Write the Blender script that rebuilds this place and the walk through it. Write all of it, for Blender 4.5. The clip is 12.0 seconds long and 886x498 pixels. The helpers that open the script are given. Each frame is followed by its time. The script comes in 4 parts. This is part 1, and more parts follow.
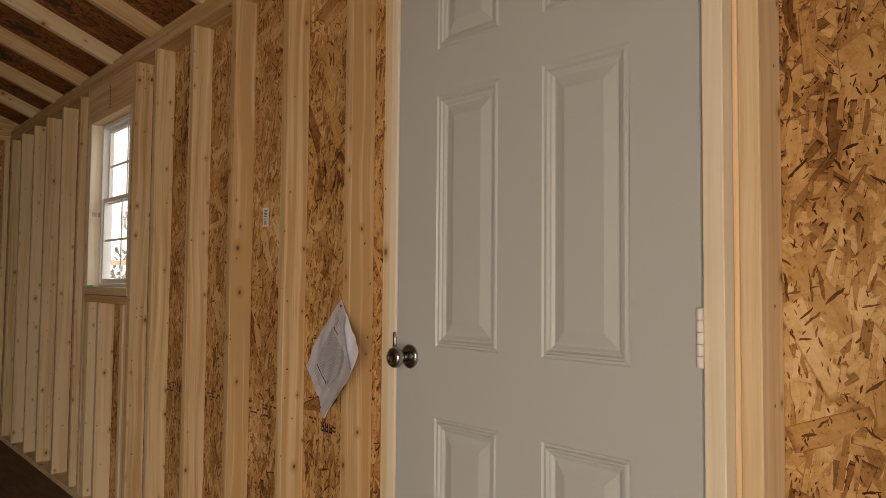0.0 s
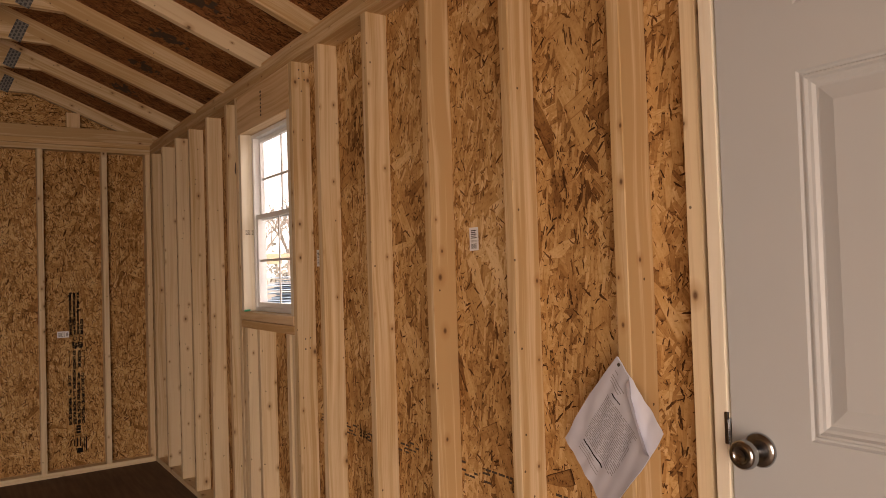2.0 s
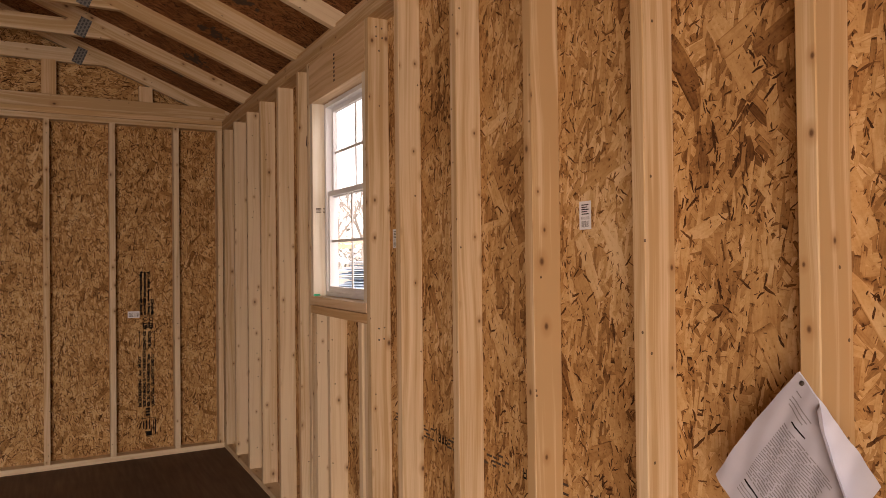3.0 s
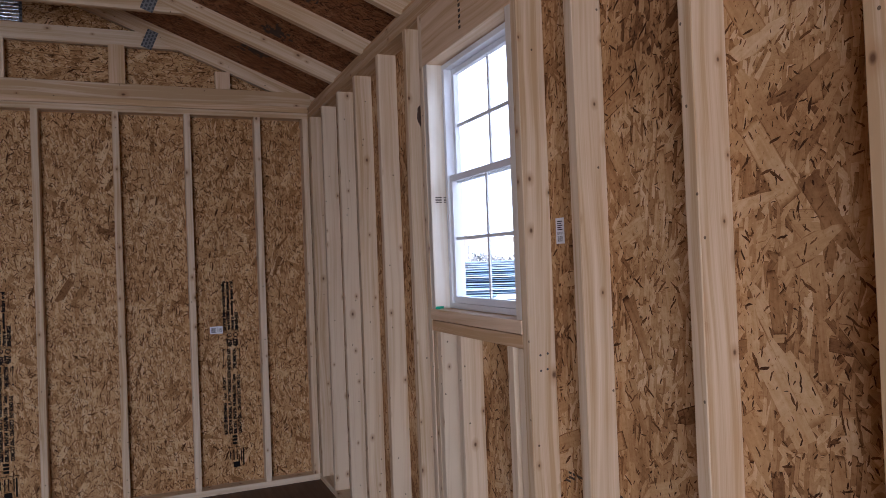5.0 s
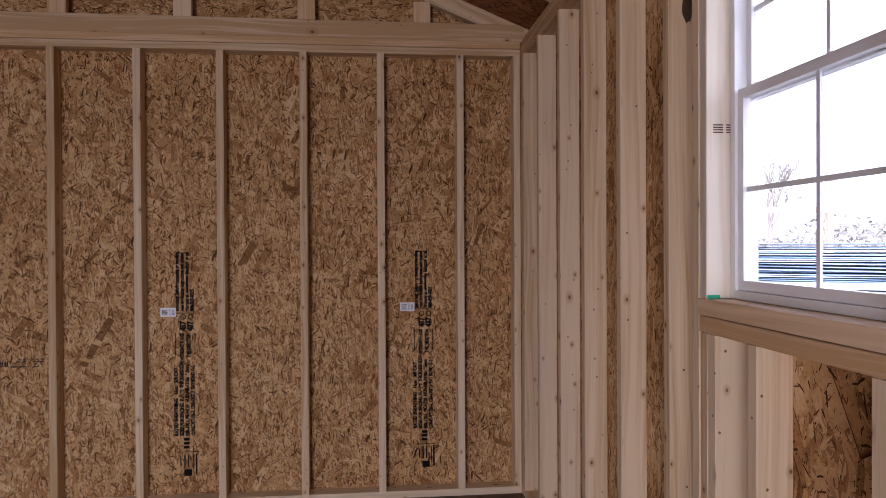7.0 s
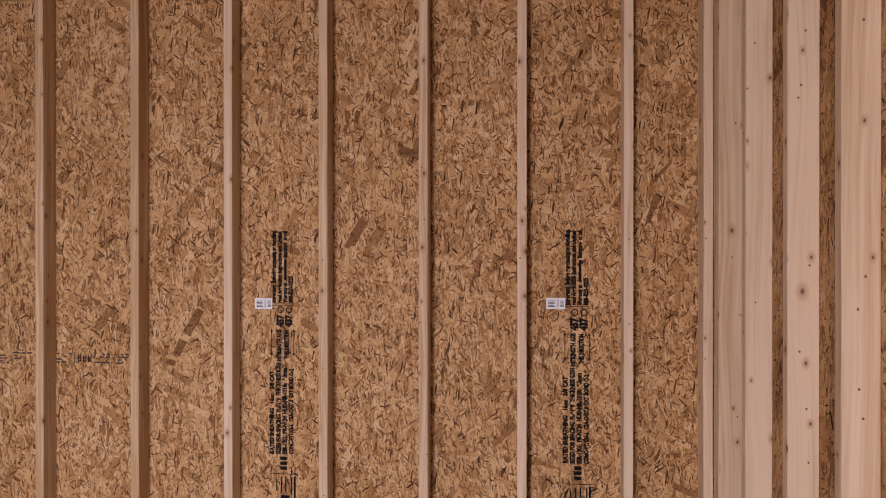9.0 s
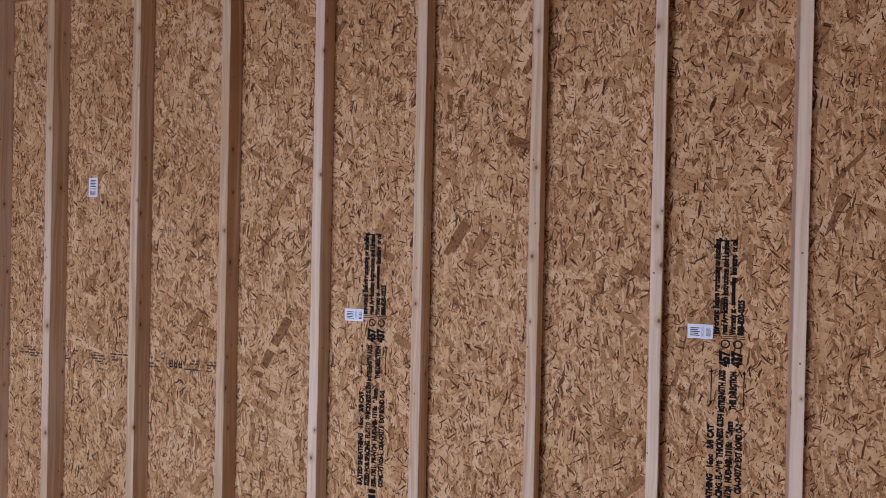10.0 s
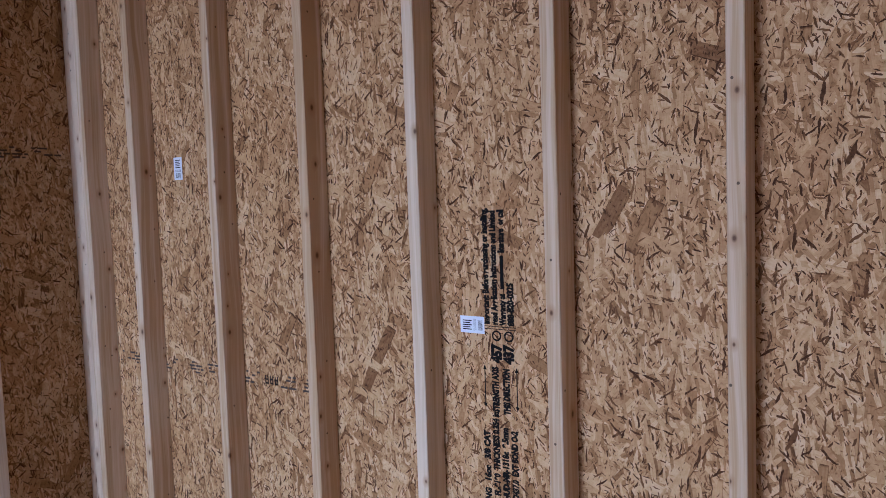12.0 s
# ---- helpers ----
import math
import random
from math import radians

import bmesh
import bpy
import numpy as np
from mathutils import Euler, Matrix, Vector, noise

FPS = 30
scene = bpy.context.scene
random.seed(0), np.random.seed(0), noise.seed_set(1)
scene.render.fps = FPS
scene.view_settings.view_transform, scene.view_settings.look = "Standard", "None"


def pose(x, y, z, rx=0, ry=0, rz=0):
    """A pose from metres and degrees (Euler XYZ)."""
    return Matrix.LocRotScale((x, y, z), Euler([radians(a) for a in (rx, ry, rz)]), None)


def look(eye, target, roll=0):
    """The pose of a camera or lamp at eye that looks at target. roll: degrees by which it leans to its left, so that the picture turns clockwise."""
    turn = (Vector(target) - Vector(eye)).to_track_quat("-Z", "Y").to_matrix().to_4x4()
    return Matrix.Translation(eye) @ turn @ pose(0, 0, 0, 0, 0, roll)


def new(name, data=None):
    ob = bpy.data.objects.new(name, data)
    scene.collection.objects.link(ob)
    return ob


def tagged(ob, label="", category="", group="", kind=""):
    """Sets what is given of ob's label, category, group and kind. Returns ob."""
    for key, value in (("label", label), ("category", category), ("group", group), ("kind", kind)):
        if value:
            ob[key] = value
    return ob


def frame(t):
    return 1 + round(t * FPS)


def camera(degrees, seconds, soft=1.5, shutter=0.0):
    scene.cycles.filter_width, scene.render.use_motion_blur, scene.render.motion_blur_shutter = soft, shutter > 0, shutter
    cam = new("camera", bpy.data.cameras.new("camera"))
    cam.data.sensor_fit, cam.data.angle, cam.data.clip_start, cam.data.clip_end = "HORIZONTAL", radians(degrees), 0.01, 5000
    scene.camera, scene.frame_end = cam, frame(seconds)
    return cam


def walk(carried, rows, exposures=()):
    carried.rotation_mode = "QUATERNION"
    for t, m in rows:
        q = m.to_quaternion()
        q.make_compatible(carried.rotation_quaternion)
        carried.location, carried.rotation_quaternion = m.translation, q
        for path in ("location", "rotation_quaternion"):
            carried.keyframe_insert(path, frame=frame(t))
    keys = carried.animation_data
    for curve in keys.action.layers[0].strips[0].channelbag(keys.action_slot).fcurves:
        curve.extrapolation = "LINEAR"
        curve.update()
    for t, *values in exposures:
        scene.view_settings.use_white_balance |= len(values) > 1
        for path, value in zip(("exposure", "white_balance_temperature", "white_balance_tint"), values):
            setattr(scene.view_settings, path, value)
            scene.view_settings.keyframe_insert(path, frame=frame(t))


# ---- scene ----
cam = camera(63.5, 12.0, soft=0.85)
PATH = [
    (0, (-0.008, 0.085, 1.232), (1.332, 1.567, 1.328), 0.5),
    (0.5, (0.009, 0.203, 1.367), (1.34, 1.692, 1.467), 0.0),
    (1, (-0.071, 0.376, 1.374), (1.264, 1.864, 1.44), -1.4),
    (1.5, (-0.11, 0.55, 1.39), (1.221, 2.042, 1.442), -1.9),
    (2, (-0.013, 0.771, 1.391), (1.109, 2.426, 1.444), -1.8),
    (2.5, (0.031, 0.92, 1.384), (1.049, 2.64, 1.405), -1.0),
    (2.7, (0.075, 1.004, 1.374), (1.062, 2.743, 1.391), -0.7),
    (4.3, (0.233, 1.632, 1.386), (1.064, 3.451, 1.434), -1.8),
    (4.5, (0.237, 1.713, 1.379), (1.037, 3.545, 1.415), -1.7),
    (5, (0.215, 1.951, 1.383), (0.984, 3.797, 1.412), -2.2),
    (5.5, (0.256, 2.149, 1.367), (0.982, 4.013, 1.355), -2.6),
    (6, (0.354, 2.36, 1.365), (0.883, 4.288, 1.371), -1.5),
    (6.5, (0.378, 2.556, 1.35), (0.715, 4.527, 1.327), -0.9),
    (6.7, (0.384, 2.663, 1.349), (0.653, 4.644, 1.327), -0.6),
    (8.3, (0.526, 3.369, 1.223), (0.476, 5.368, 1.223), 2.0),
    (8.5, (0.524, 3.477, 1.224), (0.341, 5.468, 1.223), 1.8),
    (9, (0.476, 3.684, 1.225), (0.258, 5.672, 1.220), -0.0),
    (9.5, (0.574, 3.99, 1.264), (0.061, 5.922, 1.268), 0.6),
    (10, (0.569, 4.187, 1.263), (-0.075, 6.08, 1.247), 1.2),
    (10.5, (0.466, 4.411, 1.294), (-0.247, 6.28, 1.274), 1.0),
    (11, (0.418, 4.587, 1.281), (-0.38, 6.421, 1.247), -2.1),
    (11.5, (0.427, 4.835, 1.3), (-0.574, 6.565, 1.237), -1.4),
    (12, (0.422, 5.039, 1.317), (-0.72, 6.676, 1.189), -1.9),
]
walk(cam, [(t, look(eye, target, roll)) for t, eye, target, roll in PATH],
     [(0, -0.27, 8200, 13), (1.5, -0.17, 8700, 21), (2.5, 0.40, 8800, 29), (2.7, 0.40, 8700, 29), (4.3, 0.35, 5400, 20), (5.5, 0.36, 5200, 22), (6.7, 0.45, 5500, 25),
      (8.5, 1.25, 7500, 41), (9.0, 1.34, 6250, 34), (9.5, 1.4, 5500, 28), (10.5, 1.37, 4650, 22), (12, 1.42, 4450, 18)])


# ---- light ----
world = bpy.data.worlds.new("sky")
scene.world = world
world.use_nodes = True
wn = world.node_tree
sky = wn.nodes.new("ShaderNodeTexSky")
sky.sky_type, sky.sun_disc = "NISHITA", False
sky.sun_elevation, sky.sun_rotation = radians(41), radians(210)
sky.dust_density, sky.air_density = 2.0, 1.0
wn.links.new(sky.outputs[0], wn.nodes["Background"].inputs[0])
wn.nodes["Background"].inputs[1].default_value = 0.15

sun_data = bpy.data.lights.new("sun", "SUN")
sun_data.energy, sun_data.angle, sun_data.color = 4.0, radians(0.5), (1, 0.95, 0.88)
sun = new("sun", sun_data)
sun.matrix_world = look((0, 0, 20), (0 + 8, 0 + 14, 20 - 14))


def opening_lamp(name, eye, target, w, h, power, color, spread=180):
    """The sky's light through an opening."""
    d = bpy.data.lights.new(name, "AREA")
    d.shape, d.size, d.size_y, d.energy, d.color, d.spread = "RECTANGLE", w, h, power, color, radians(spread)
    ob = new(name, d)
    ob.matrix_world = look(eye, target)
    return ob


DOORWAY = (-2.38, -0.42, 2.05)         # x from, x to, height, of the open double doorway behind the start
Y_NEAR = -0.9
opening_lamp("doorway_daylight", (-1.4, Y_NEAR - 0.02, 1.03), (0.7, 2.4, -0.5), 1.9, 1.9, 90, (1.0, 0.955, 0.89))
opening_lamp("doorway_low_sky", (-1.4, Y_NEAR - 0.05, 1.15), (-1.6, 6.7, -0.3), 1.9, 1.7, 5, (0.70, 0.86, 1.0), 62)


# ---- materials ----
class Tree:
    """A short way to write node trees."""

    def __init__(self, name):
        self.mat = bpy.data.materials.new(name)
        self.mat.use_nodes = True
        self.nt = self.mat.node_tree
        self.bsdf = self.nt.nodes["Principled BSDF"]

    def n(self, kind, ins=None, **props):
        node = self.nt.nodes.new(kind)
        for k, v in props.items():
            setattr(node, k, v)
        for k, v in (ins or {}).items():
            self.put(node.inputs[k], v)
        return node

    def put(self, socket, v):
        if isinstance(v, bpy.types.NodeSocket):
            self.nt.links.new(v, socket)
        else:
            socket.default_value = v

    def math(self, op, a, b=0.0, c=0.0):
        return self.n("ShaderNodeMath", {0: a, 1: b, 2: c}, operation=op).outputs[0]

    def mix(self, f, a, b):
        node = self.n("ShaderNodeMix", data_type="RGBA")
        for i, v in ((0, f), (6, a), (7, b)):
            self.put(node.inputs[i], v if isinstance(v, (bpy.types.NodeSocket, float, int)) else (*v, 1) if len(v) == 3 else v)
        return node.outputs[2]

    def mixf(self, f, a, b):
        return self.n("ShaderNodeMix", {0: f, 2: a, 3: b}).outputs[0]

    def ramp(self, f, stops):
        node = self.n("ShaderNodeValToRGB", {0: f})
        el = node.color_ramp.elements
        while len(el) < len(stops):
            el.new(0.5)
        for e, (p, c) in zip(el, stops):
            e.position, e.color = p, (*c, 1)
        return node.outputs[0]

    def uv(self, jitter=True):
        v = self.n("ShaderNodeUVMap").outputs[0]
        if jitter:
            r = self.n("ShaderNodeObjectInfo").outputs["Random"]
            off = self.n("ShaderNodeCombineXYZ", {0: self.math("MULTIPLY", r, 37.0), 1: self.math("MULTIPLY", r, 91.0)}).outputs[0]
            v = self.n("ShaderNodeVectorMath", {0: v, 1: off}, operation="ADD").outputs[0]
        return v

    def scaled(self, v, sx, sy, rot=0.0, loc=(0, 0)):
        v = self.n("ShaderNodeVectorRotate", {"Vector": v, "Angle": rot}, rotation_type="Z_AXIS").outputs[0]
        v = self.n("ShaderNodeVectorMath", {0: v, 1: (sx, sy, 1)}, operation="MULTIPLY").outputs[0]
        return self.n("ShaderNodeVectorMath", {0: v, 1: (*loc, 0)}, operation="ADD").outputs[0]

    def noise(self, v, scale=1.0, detail=3.0, rough=0.5):
        return self.n("ShaderNodeTexNoise", {"Vector": v, "Scale": scale, "Detail": detail, "Roughness": rough}).outputs[0]

    def bump(self, h, strength, dist):
        node = self.n("ShaderNodeBump", {"Height": h, "Strength": strength, "Distance": dist})
        self.put(self.bsdf.inputs["Normal"], node.outputs[0])

    def done(self, color=None, rough=0.6, metal=0.0):
        if color is not None:
            self.put(self.bsdf.inputs["Base Color"], color if isinstance(color, bpy.types.NodeSocket) else (*color, 1))
        self.put(self.bsdf.inputs["Roughness"], rough)
        self.put(self.bsdf.inputs["Metallic"], metal)
        return self.mat


def osb_material(name, stops, chips, flake=1.0, fewer=0.0, blotch=0.22):
    """Strand board: flakes of several sizes and directions laid over one another, with dark chips.
    flake: size of the flakes; fewer: how many of the dark gaps are left out; blotch: strength of the broad stains."""
    t = Tree(name)
    base = t.uv()
    wob = t.n("ShaderNodeTexNoise", {"Vector": base, "Scale": 14.0, "Detail": 2.0}).outputs[1]
    wob = t.n("ShaderNodeVectorMath", {0: wob, 1: (0.007, 0.007, 0)}, operation="MULTIPLY").outputs[0]
    v = t.n("ShaderNodeVectorMath", {0: base, 1: wob}, operation="ADD").outputs[0]
    tone = t.noise(base, 9.0, 4.0)
    height = tone
    layers = [(1.57, 0.12, 0.032, 0.15), (0.55, 0.09, 0.028, 0.40), (2.55, 0.10, 0.026, 0.40), (1.25, 0.075, 0.018, 0.45), (1.90, 0.08, 0.020, 0.45),
              (0.10, 0.06, 0.018, 0.60), (2.95, 0.055, 0.015, 0.60), (0.85, 0.055, 0.011, 0.55), (2.25, 0.05, 0.011, 0.55), (1.50, 0.09, 0.024, 0.60),
              (1.72, 0.045, 0.008, 0.60), (1.05, 0.14, 0.040, 0.86), (2.75, 0.11, 0.034, 0.90)]
    for i, (angle, long, wide, gone) in enumerate(layers):
        p = t.scaled(v, 1 / (long * flake), 1 / (wide * flake), -angle, (i * 7.3, i * 3.1))
        vor = t.n("ShaderNodeTexVoronoi", {"Vector": p, "Scale": 1.0, "Randomness": 1.0}, voronoi_dimensions="2D", distance="CHEBYCHEV")
        rgb = t.n("ShaderNodeSeparateColor", {0: vor.outputs["Color"]})
        here = t.math("GREATER_THAN", rgb.outputs[1], gone)
        near = t.math("LESS_THAN", vor.outputs["Distance"], 0.50)
        here = t.math("MULTIPLY", here, near)
        grain = t.noise(t.scaled(p, 1.2, 6.0), 1.0, 3.0)
        # a broken dark line along the border of some flakes
        edge = t.n("ShaderNodeMapRange", {0: vor.outputs["Distance"], 1: 0.42, 2: 0.50, 3: 0.0, 4: 1.0}).outputs[0]
        edge = t.math("MULTIPLY", edge, t.math("MULTIPLY", t.math("POWER", rgb.outputs[2], 2.0), 0.60))
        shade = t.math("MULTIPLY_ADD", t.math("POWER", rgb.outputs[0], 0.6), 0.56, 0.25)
        shade = t.math("ADD", shade, t.math("MULTIPLY_ADD", grain, 0.30, -0.15))
        shade = t.math("SUBTRACT", shade, edge)
        tone = t.mixf(here, tone, shade)
        height = t.mixf(here, height, t.math("ADD", t.math("MULTIPLY", rgb.outputs[2], 0.6), t.math("MULTIPLY", grain, 0.3)))
    frazzle = t.n("ShaderNodeTexNoise", {"Vector": base, "Scale": 60.0, "Detail": 3.0}).outputs[1]
    frazzle = t.n("ShaderNodeVectorMath", {0: frazzle, 1: (0.009, 0.009, 0)}, operation="MULTIPLY").outputs[0]
    v2 = t.n("ShaderNodeVectorMath", {0: v, 1: frazzle}, operation="ADD").outputs[0]
    # thin dark gaps between flakes
    for angle, long, wide, keep, k in ((1.45, 0.075, 0.0090, 0.90, 3.0), (2.4, 0.055, 0.0080, 0.90, 9.0), (0.6, 0.055, 0.0080, 0.91, 5.0), (1.8, 0.036, 0.0070, 0.87, 6.0),
                                       (1.1, 0.032, 0.0065, 0.87, 11.0), (2.9, 0.038, 0.0070, 0.91, 14.0), (2.1, 0.018, 0.0050, 0.88, 17.0), (1.3, 0.016, 0.0050, 0.88, 21.0), (1.2, 0.075, 0.016, 0.985, 2.0)):
        p = t.scaled(v2, 1 / long, 1 / wide, -angle, (k, k))
        vor = t.n("ShaderNodeTexVoronoi", {"Vector": p, "Scale": 1.0}, voronoi_dimensions="2D")
        rgb = t.n("ShaderNodeSeparateColor", {0: vor.outputs["Color"]})
        here = t.math("MULTIPLY", t.math("GREATER_THAN", rgb.outputs[0], keep + (1 - keep) * fewer), t.math("LESS_THAN", vor.outputs["Distance"], t.math("MULTIPLY_ADD", t.math("POWER", rgb.outputs[2], 2.0), 0.30, 0.14)))
        tone = t.mixf(here, tone, t.math("MULTIPLY", rgb.outputs[1], chips))
        height = t.mixf(here, height, 0.0)
    broad = t.noise(base, 2.6, 3.0)
    speck = t.noise(v2, 90.0, 4.0, 0.7)
    pit = t.n("ShaderNodeMapRange", {0: speck, 1: 0.30, 2: 0.40, 3: 0.30, 4: 0.0}).outputs[0]
    mid = t.noise(v2, 26.0, 3.0, 0.6)
    tone = t.math("SUBTRACT", t.math("ADD", tone, t.math("MULTIPLY_ADD", speck, 0.34, -0.17)), pit)
    tone = t.math("ADD", tone, t.math("MULTIPLY_ADD", mid, 0.28, -0.14))
    tone = t.math("ADD", tone, t.math("MULTIPLY", t.math("SUBTRACT", broad, 0.5), blotch))
    col = t.ramp(tone, stops)
    t.bump(height, 0.55, 0.0022)
    t.put(t.bsdf.inputs["Specular IOR Level"], 0.1)
    return t.done(col, t.mixf(tone, 0.75, 0.5))


def lumber_material(name, pale, tan, knots=True):
    """Planed softwood: long grain, knots with a halo, a few nail marks."""
    t = Tree(name)
    v = t.uv()
    rnd = t.n("ShaderNodeObjectInfo").outputs["Random"]
    bend = t.noise(t.scaled(v, 1.5, 0.9), 1.0, 2.0)
    p = t.n("ShaderNodeVectorMath", {0: v, 1: t.n("ShaderNodeCombineXYZ", {0: t.math("MULTIPLY", bend, 0.09)}).outputs[0]}, operation="ADD").outputs[0]
    rings = t.noise(t.scaled(p, 42.0, 0.7), 1.0, 3.0, 0.6)
    fine = t.noise(t.scaled(p, 420.0, 7.0), 1.0, 2.0)
    blot = t.noise(t.scaled(v, 6.0, 1.6), 1.0, 3.0)
    f = t.math("ADD", t.math("MULTIPLY", rings, 1.05), t.math("MULTIPLY", fine, 0.22))
    f = t.math("ADD", f, t.math("MULTIPLY", blot, 0.35))
    f = t.math("ADD", f, t.math("MULTIPLY", t.math("SUBTRACT", rnd, 0.5), 0.42))
    col = t.ramp(f, [(0.64, pale), (0.86, tuple((a + b) / 2 for a, b in zip(pale, tan))), (1.08, tan)])
    if knots:
        q = t.scaled(v, 10.0, 6.5)
        vor = t.n("ShaderNodeTexVoronoi", {"Vector": q, "Scale": 1.0, "Randomness": 1.0}, voronoi_dimensions="2D")
        pick = t.n("ShaderNodeSeparateColor", {0: vor.outputs["Color"]})
        size = t.math("MULTIPLY", t.math("GREATER_THAN", pick.outputs[0], 0.5), t.math("MULTIPLY_ADD", t.math("POWER", pick.outputs[1], 2.0), 0.06, 0.035))
        size2 = 0.028
        vk = t.n("ShaderNodeTexVoronoi", {"Vector": t.scaled(v, 9.0, 8.0, 0, (3.3, 1.7)), "Scale": 1.0}, voronoi_dimensions="2D")
        halo = t.n("ShaderNodeMapRange", {0: vor.outputs["Distance"], 1: size, 2: t.math("MULTIPLY_ADD", size, 2.6, 0.02), 3: 0.55, 4: 0.0}).outputs[0]
        halo = t.math("MULTIPLY", halo, t.math("GREATER_THAN", size, 0.01))
        col = t.mix(halo, col, (0.42, 0.23, 0.10))
        core = t.n("ShaderNodeMapRange", {0: vor.outputs["Distance"], 1: t.math("MULTIPLY", size, 0.35), 2: size, 3: 0.85, 4: 0.0}).outputs[0]
        core = t.math("MULTIPLY", core, t.math("GREATER_THAN", size, 0.01))
        col = t.mix(core, col, (0.10, 0.042, 0.018))
        pk = t.n("ShaderNodeSeparateColor", {0: vk.outputs["Color"]})
        nail = t.math("MULTIPLY", t.math("LESS_THAN", vk.outputs["Distance"], size2), t.math("GREATER_THAN", pk.outputs[0], 0.6))
        col = t.mix(t.math("MULTIPLY", nail, 0.8), col, (0.06, 0.035, 0.02))
    t.bump(f, 0.18, 0.0015)
    t.put(t.bsdf.inputs["Specular IOR Level"], 0.12)
    return t.done(col, t.mixf(rings, 0.62, 0.5))


def plain_material(name, color, rough=0.5, metal=0.0, var=0.06, scale=25.0, bump=0.0):
    """Paint, plastic or metal with slight unevenness."""
    t = Tree(name)
    v = t.n("ShaderNodeTexCoord").outputs["Object"]
    f = t.noise(v, scale, 4.0)
    col = t.mix(f, tuple(c * (1 - var) for c in color), tuple(min(1, c * (1 + var)) for c in color))
    if bump:
        t.bump(t.noise(v, scale * 8, 2.0), bump, 0.001)
    return t.done(col, t.mixf(t.noise(v, scale * 0.4, 2.0), rough * 0.85, min(1, rough * 1.15)), metal)


OSB = osb_material("osb", [(0.02, (0.065, 0.026, 0.010)), (0.20, (0.19, 0.088, 0.029)), (0.48, (0.43, 0.228, 0.086)), (0.70, (0.60, 0.365, 0.160)), (0.95, (0.78, 0.575, 0.33))], 0.26)
OSB_LONG = osb_material("osb_long_wall", [(0.02, (0.060, 0.024, 0.010)), (0.20, (0.17, 0.075, 0.026)), (0.48, (0.41, 0.215, 0.082)), (0.70, (0.57, 0.345, 0.150)), (0.95, (0.74, 0.53, 0.30))], 0.22, 1.35, 0.62, 0.95)
# roof stops: a redder board face, with the shade under the roof darkened in
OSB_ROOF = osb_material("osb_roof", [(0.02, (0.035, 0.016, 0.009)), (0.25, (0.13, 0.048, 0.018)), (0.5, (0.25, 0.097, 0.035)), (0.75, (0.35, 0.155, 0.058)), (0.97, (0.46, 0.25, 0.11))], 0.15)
LUMBER = lumber_material("lumber", (0.77, 0.615, 0.415), (0.54, 0.355, 0.18))
LUMBER_CLEAR = lumber_material("lumber_clear", (0.82, 0.62, 0.41), (0.60, 0.385, 0.19), knots=False)
JAMB_WOOD = lumber_material("jamb_wood", (0.78, 0.71, 0.59), (0.68, 0.57, 0.42), knots=False)
DOOR_PAINT = plain_material("door_paint", (0.465, 0.492, 0.508), 0.42, var=0.02, scale=6, bump=0.04)
HINGE_PAINT = plain_material("hinge_paint", (0.74, 0.73, 0.70), 0.4, var=0.02)
NICKEL = plain_material("nickel", (0.37, 0.385, 0.40), 0.22, 1.0, var=0.05)
VINYL = plain_material("vinyl", (0.80, 0.81, 0.82), 0.35, var=0.02)
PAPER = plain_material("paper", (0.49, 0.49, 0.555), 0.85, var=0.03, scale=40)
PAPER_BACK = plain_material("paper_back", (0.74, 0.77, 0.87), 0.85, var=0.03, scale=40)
INK = plain_material("ink", (0.012, 0.010, 0.009), 0.9, var=0.3, scale=120)
INK.node_tree.nodes["Principled BSDF"].inputs["Specular IOR Level"].default_value = 0.1
INK_FAINT = plain_material("ink_faint", (0.06, 0.035, 0.02), 0.75, var=0.4, scale=120)
PRINT_GREY = plain_material("print_grey", (0.26, 0.25, 0.27), 0.8)
STICKER = plain_material("sticker_white", (0.78, 0.79, 0.82), 0.45, var=0.02)
KNOT = plain_material("knot_dark", (0.07, 0.035, 0.02), 0.6, var=0.4, scale=80)
NAIL = plain_material("nail_steel", (0.10, 0.085, 0.07), 0.5, 0.6)
GREEN = plain_material("green_mark", (0.02, 0.42, 0.22), 0.6, var=0.1)
# near-black for the door stops: shade in the gap, set as colour
DARK_GAP = plain_material("door_gap_shade", (0.05, 0.05, 0.05), 0.8)


def floor_material():
    t = Tree("floor_board")
    v = t.n("ShaderNodeTexCoord").outputs["Object"]
    f = t.math("ADD", t.math("MULTIPLY", t.noise(t.scaled(v, 40.0, 3.0), 1.0, 4.0), 0.6), t.math("MULTIPLY", t.noise(v, 2.5, 5.0), 0.5))
    col = t.ramp(f, [(0.25, (0.08, 0.045, 0.026)), (0.55, (0.14, 0.084, 0.050)), (0.85, (0.21, 0.135, 0.085))])
    t.bump(f, 0.2, 0.002)
    return t.done(col, 0.8)


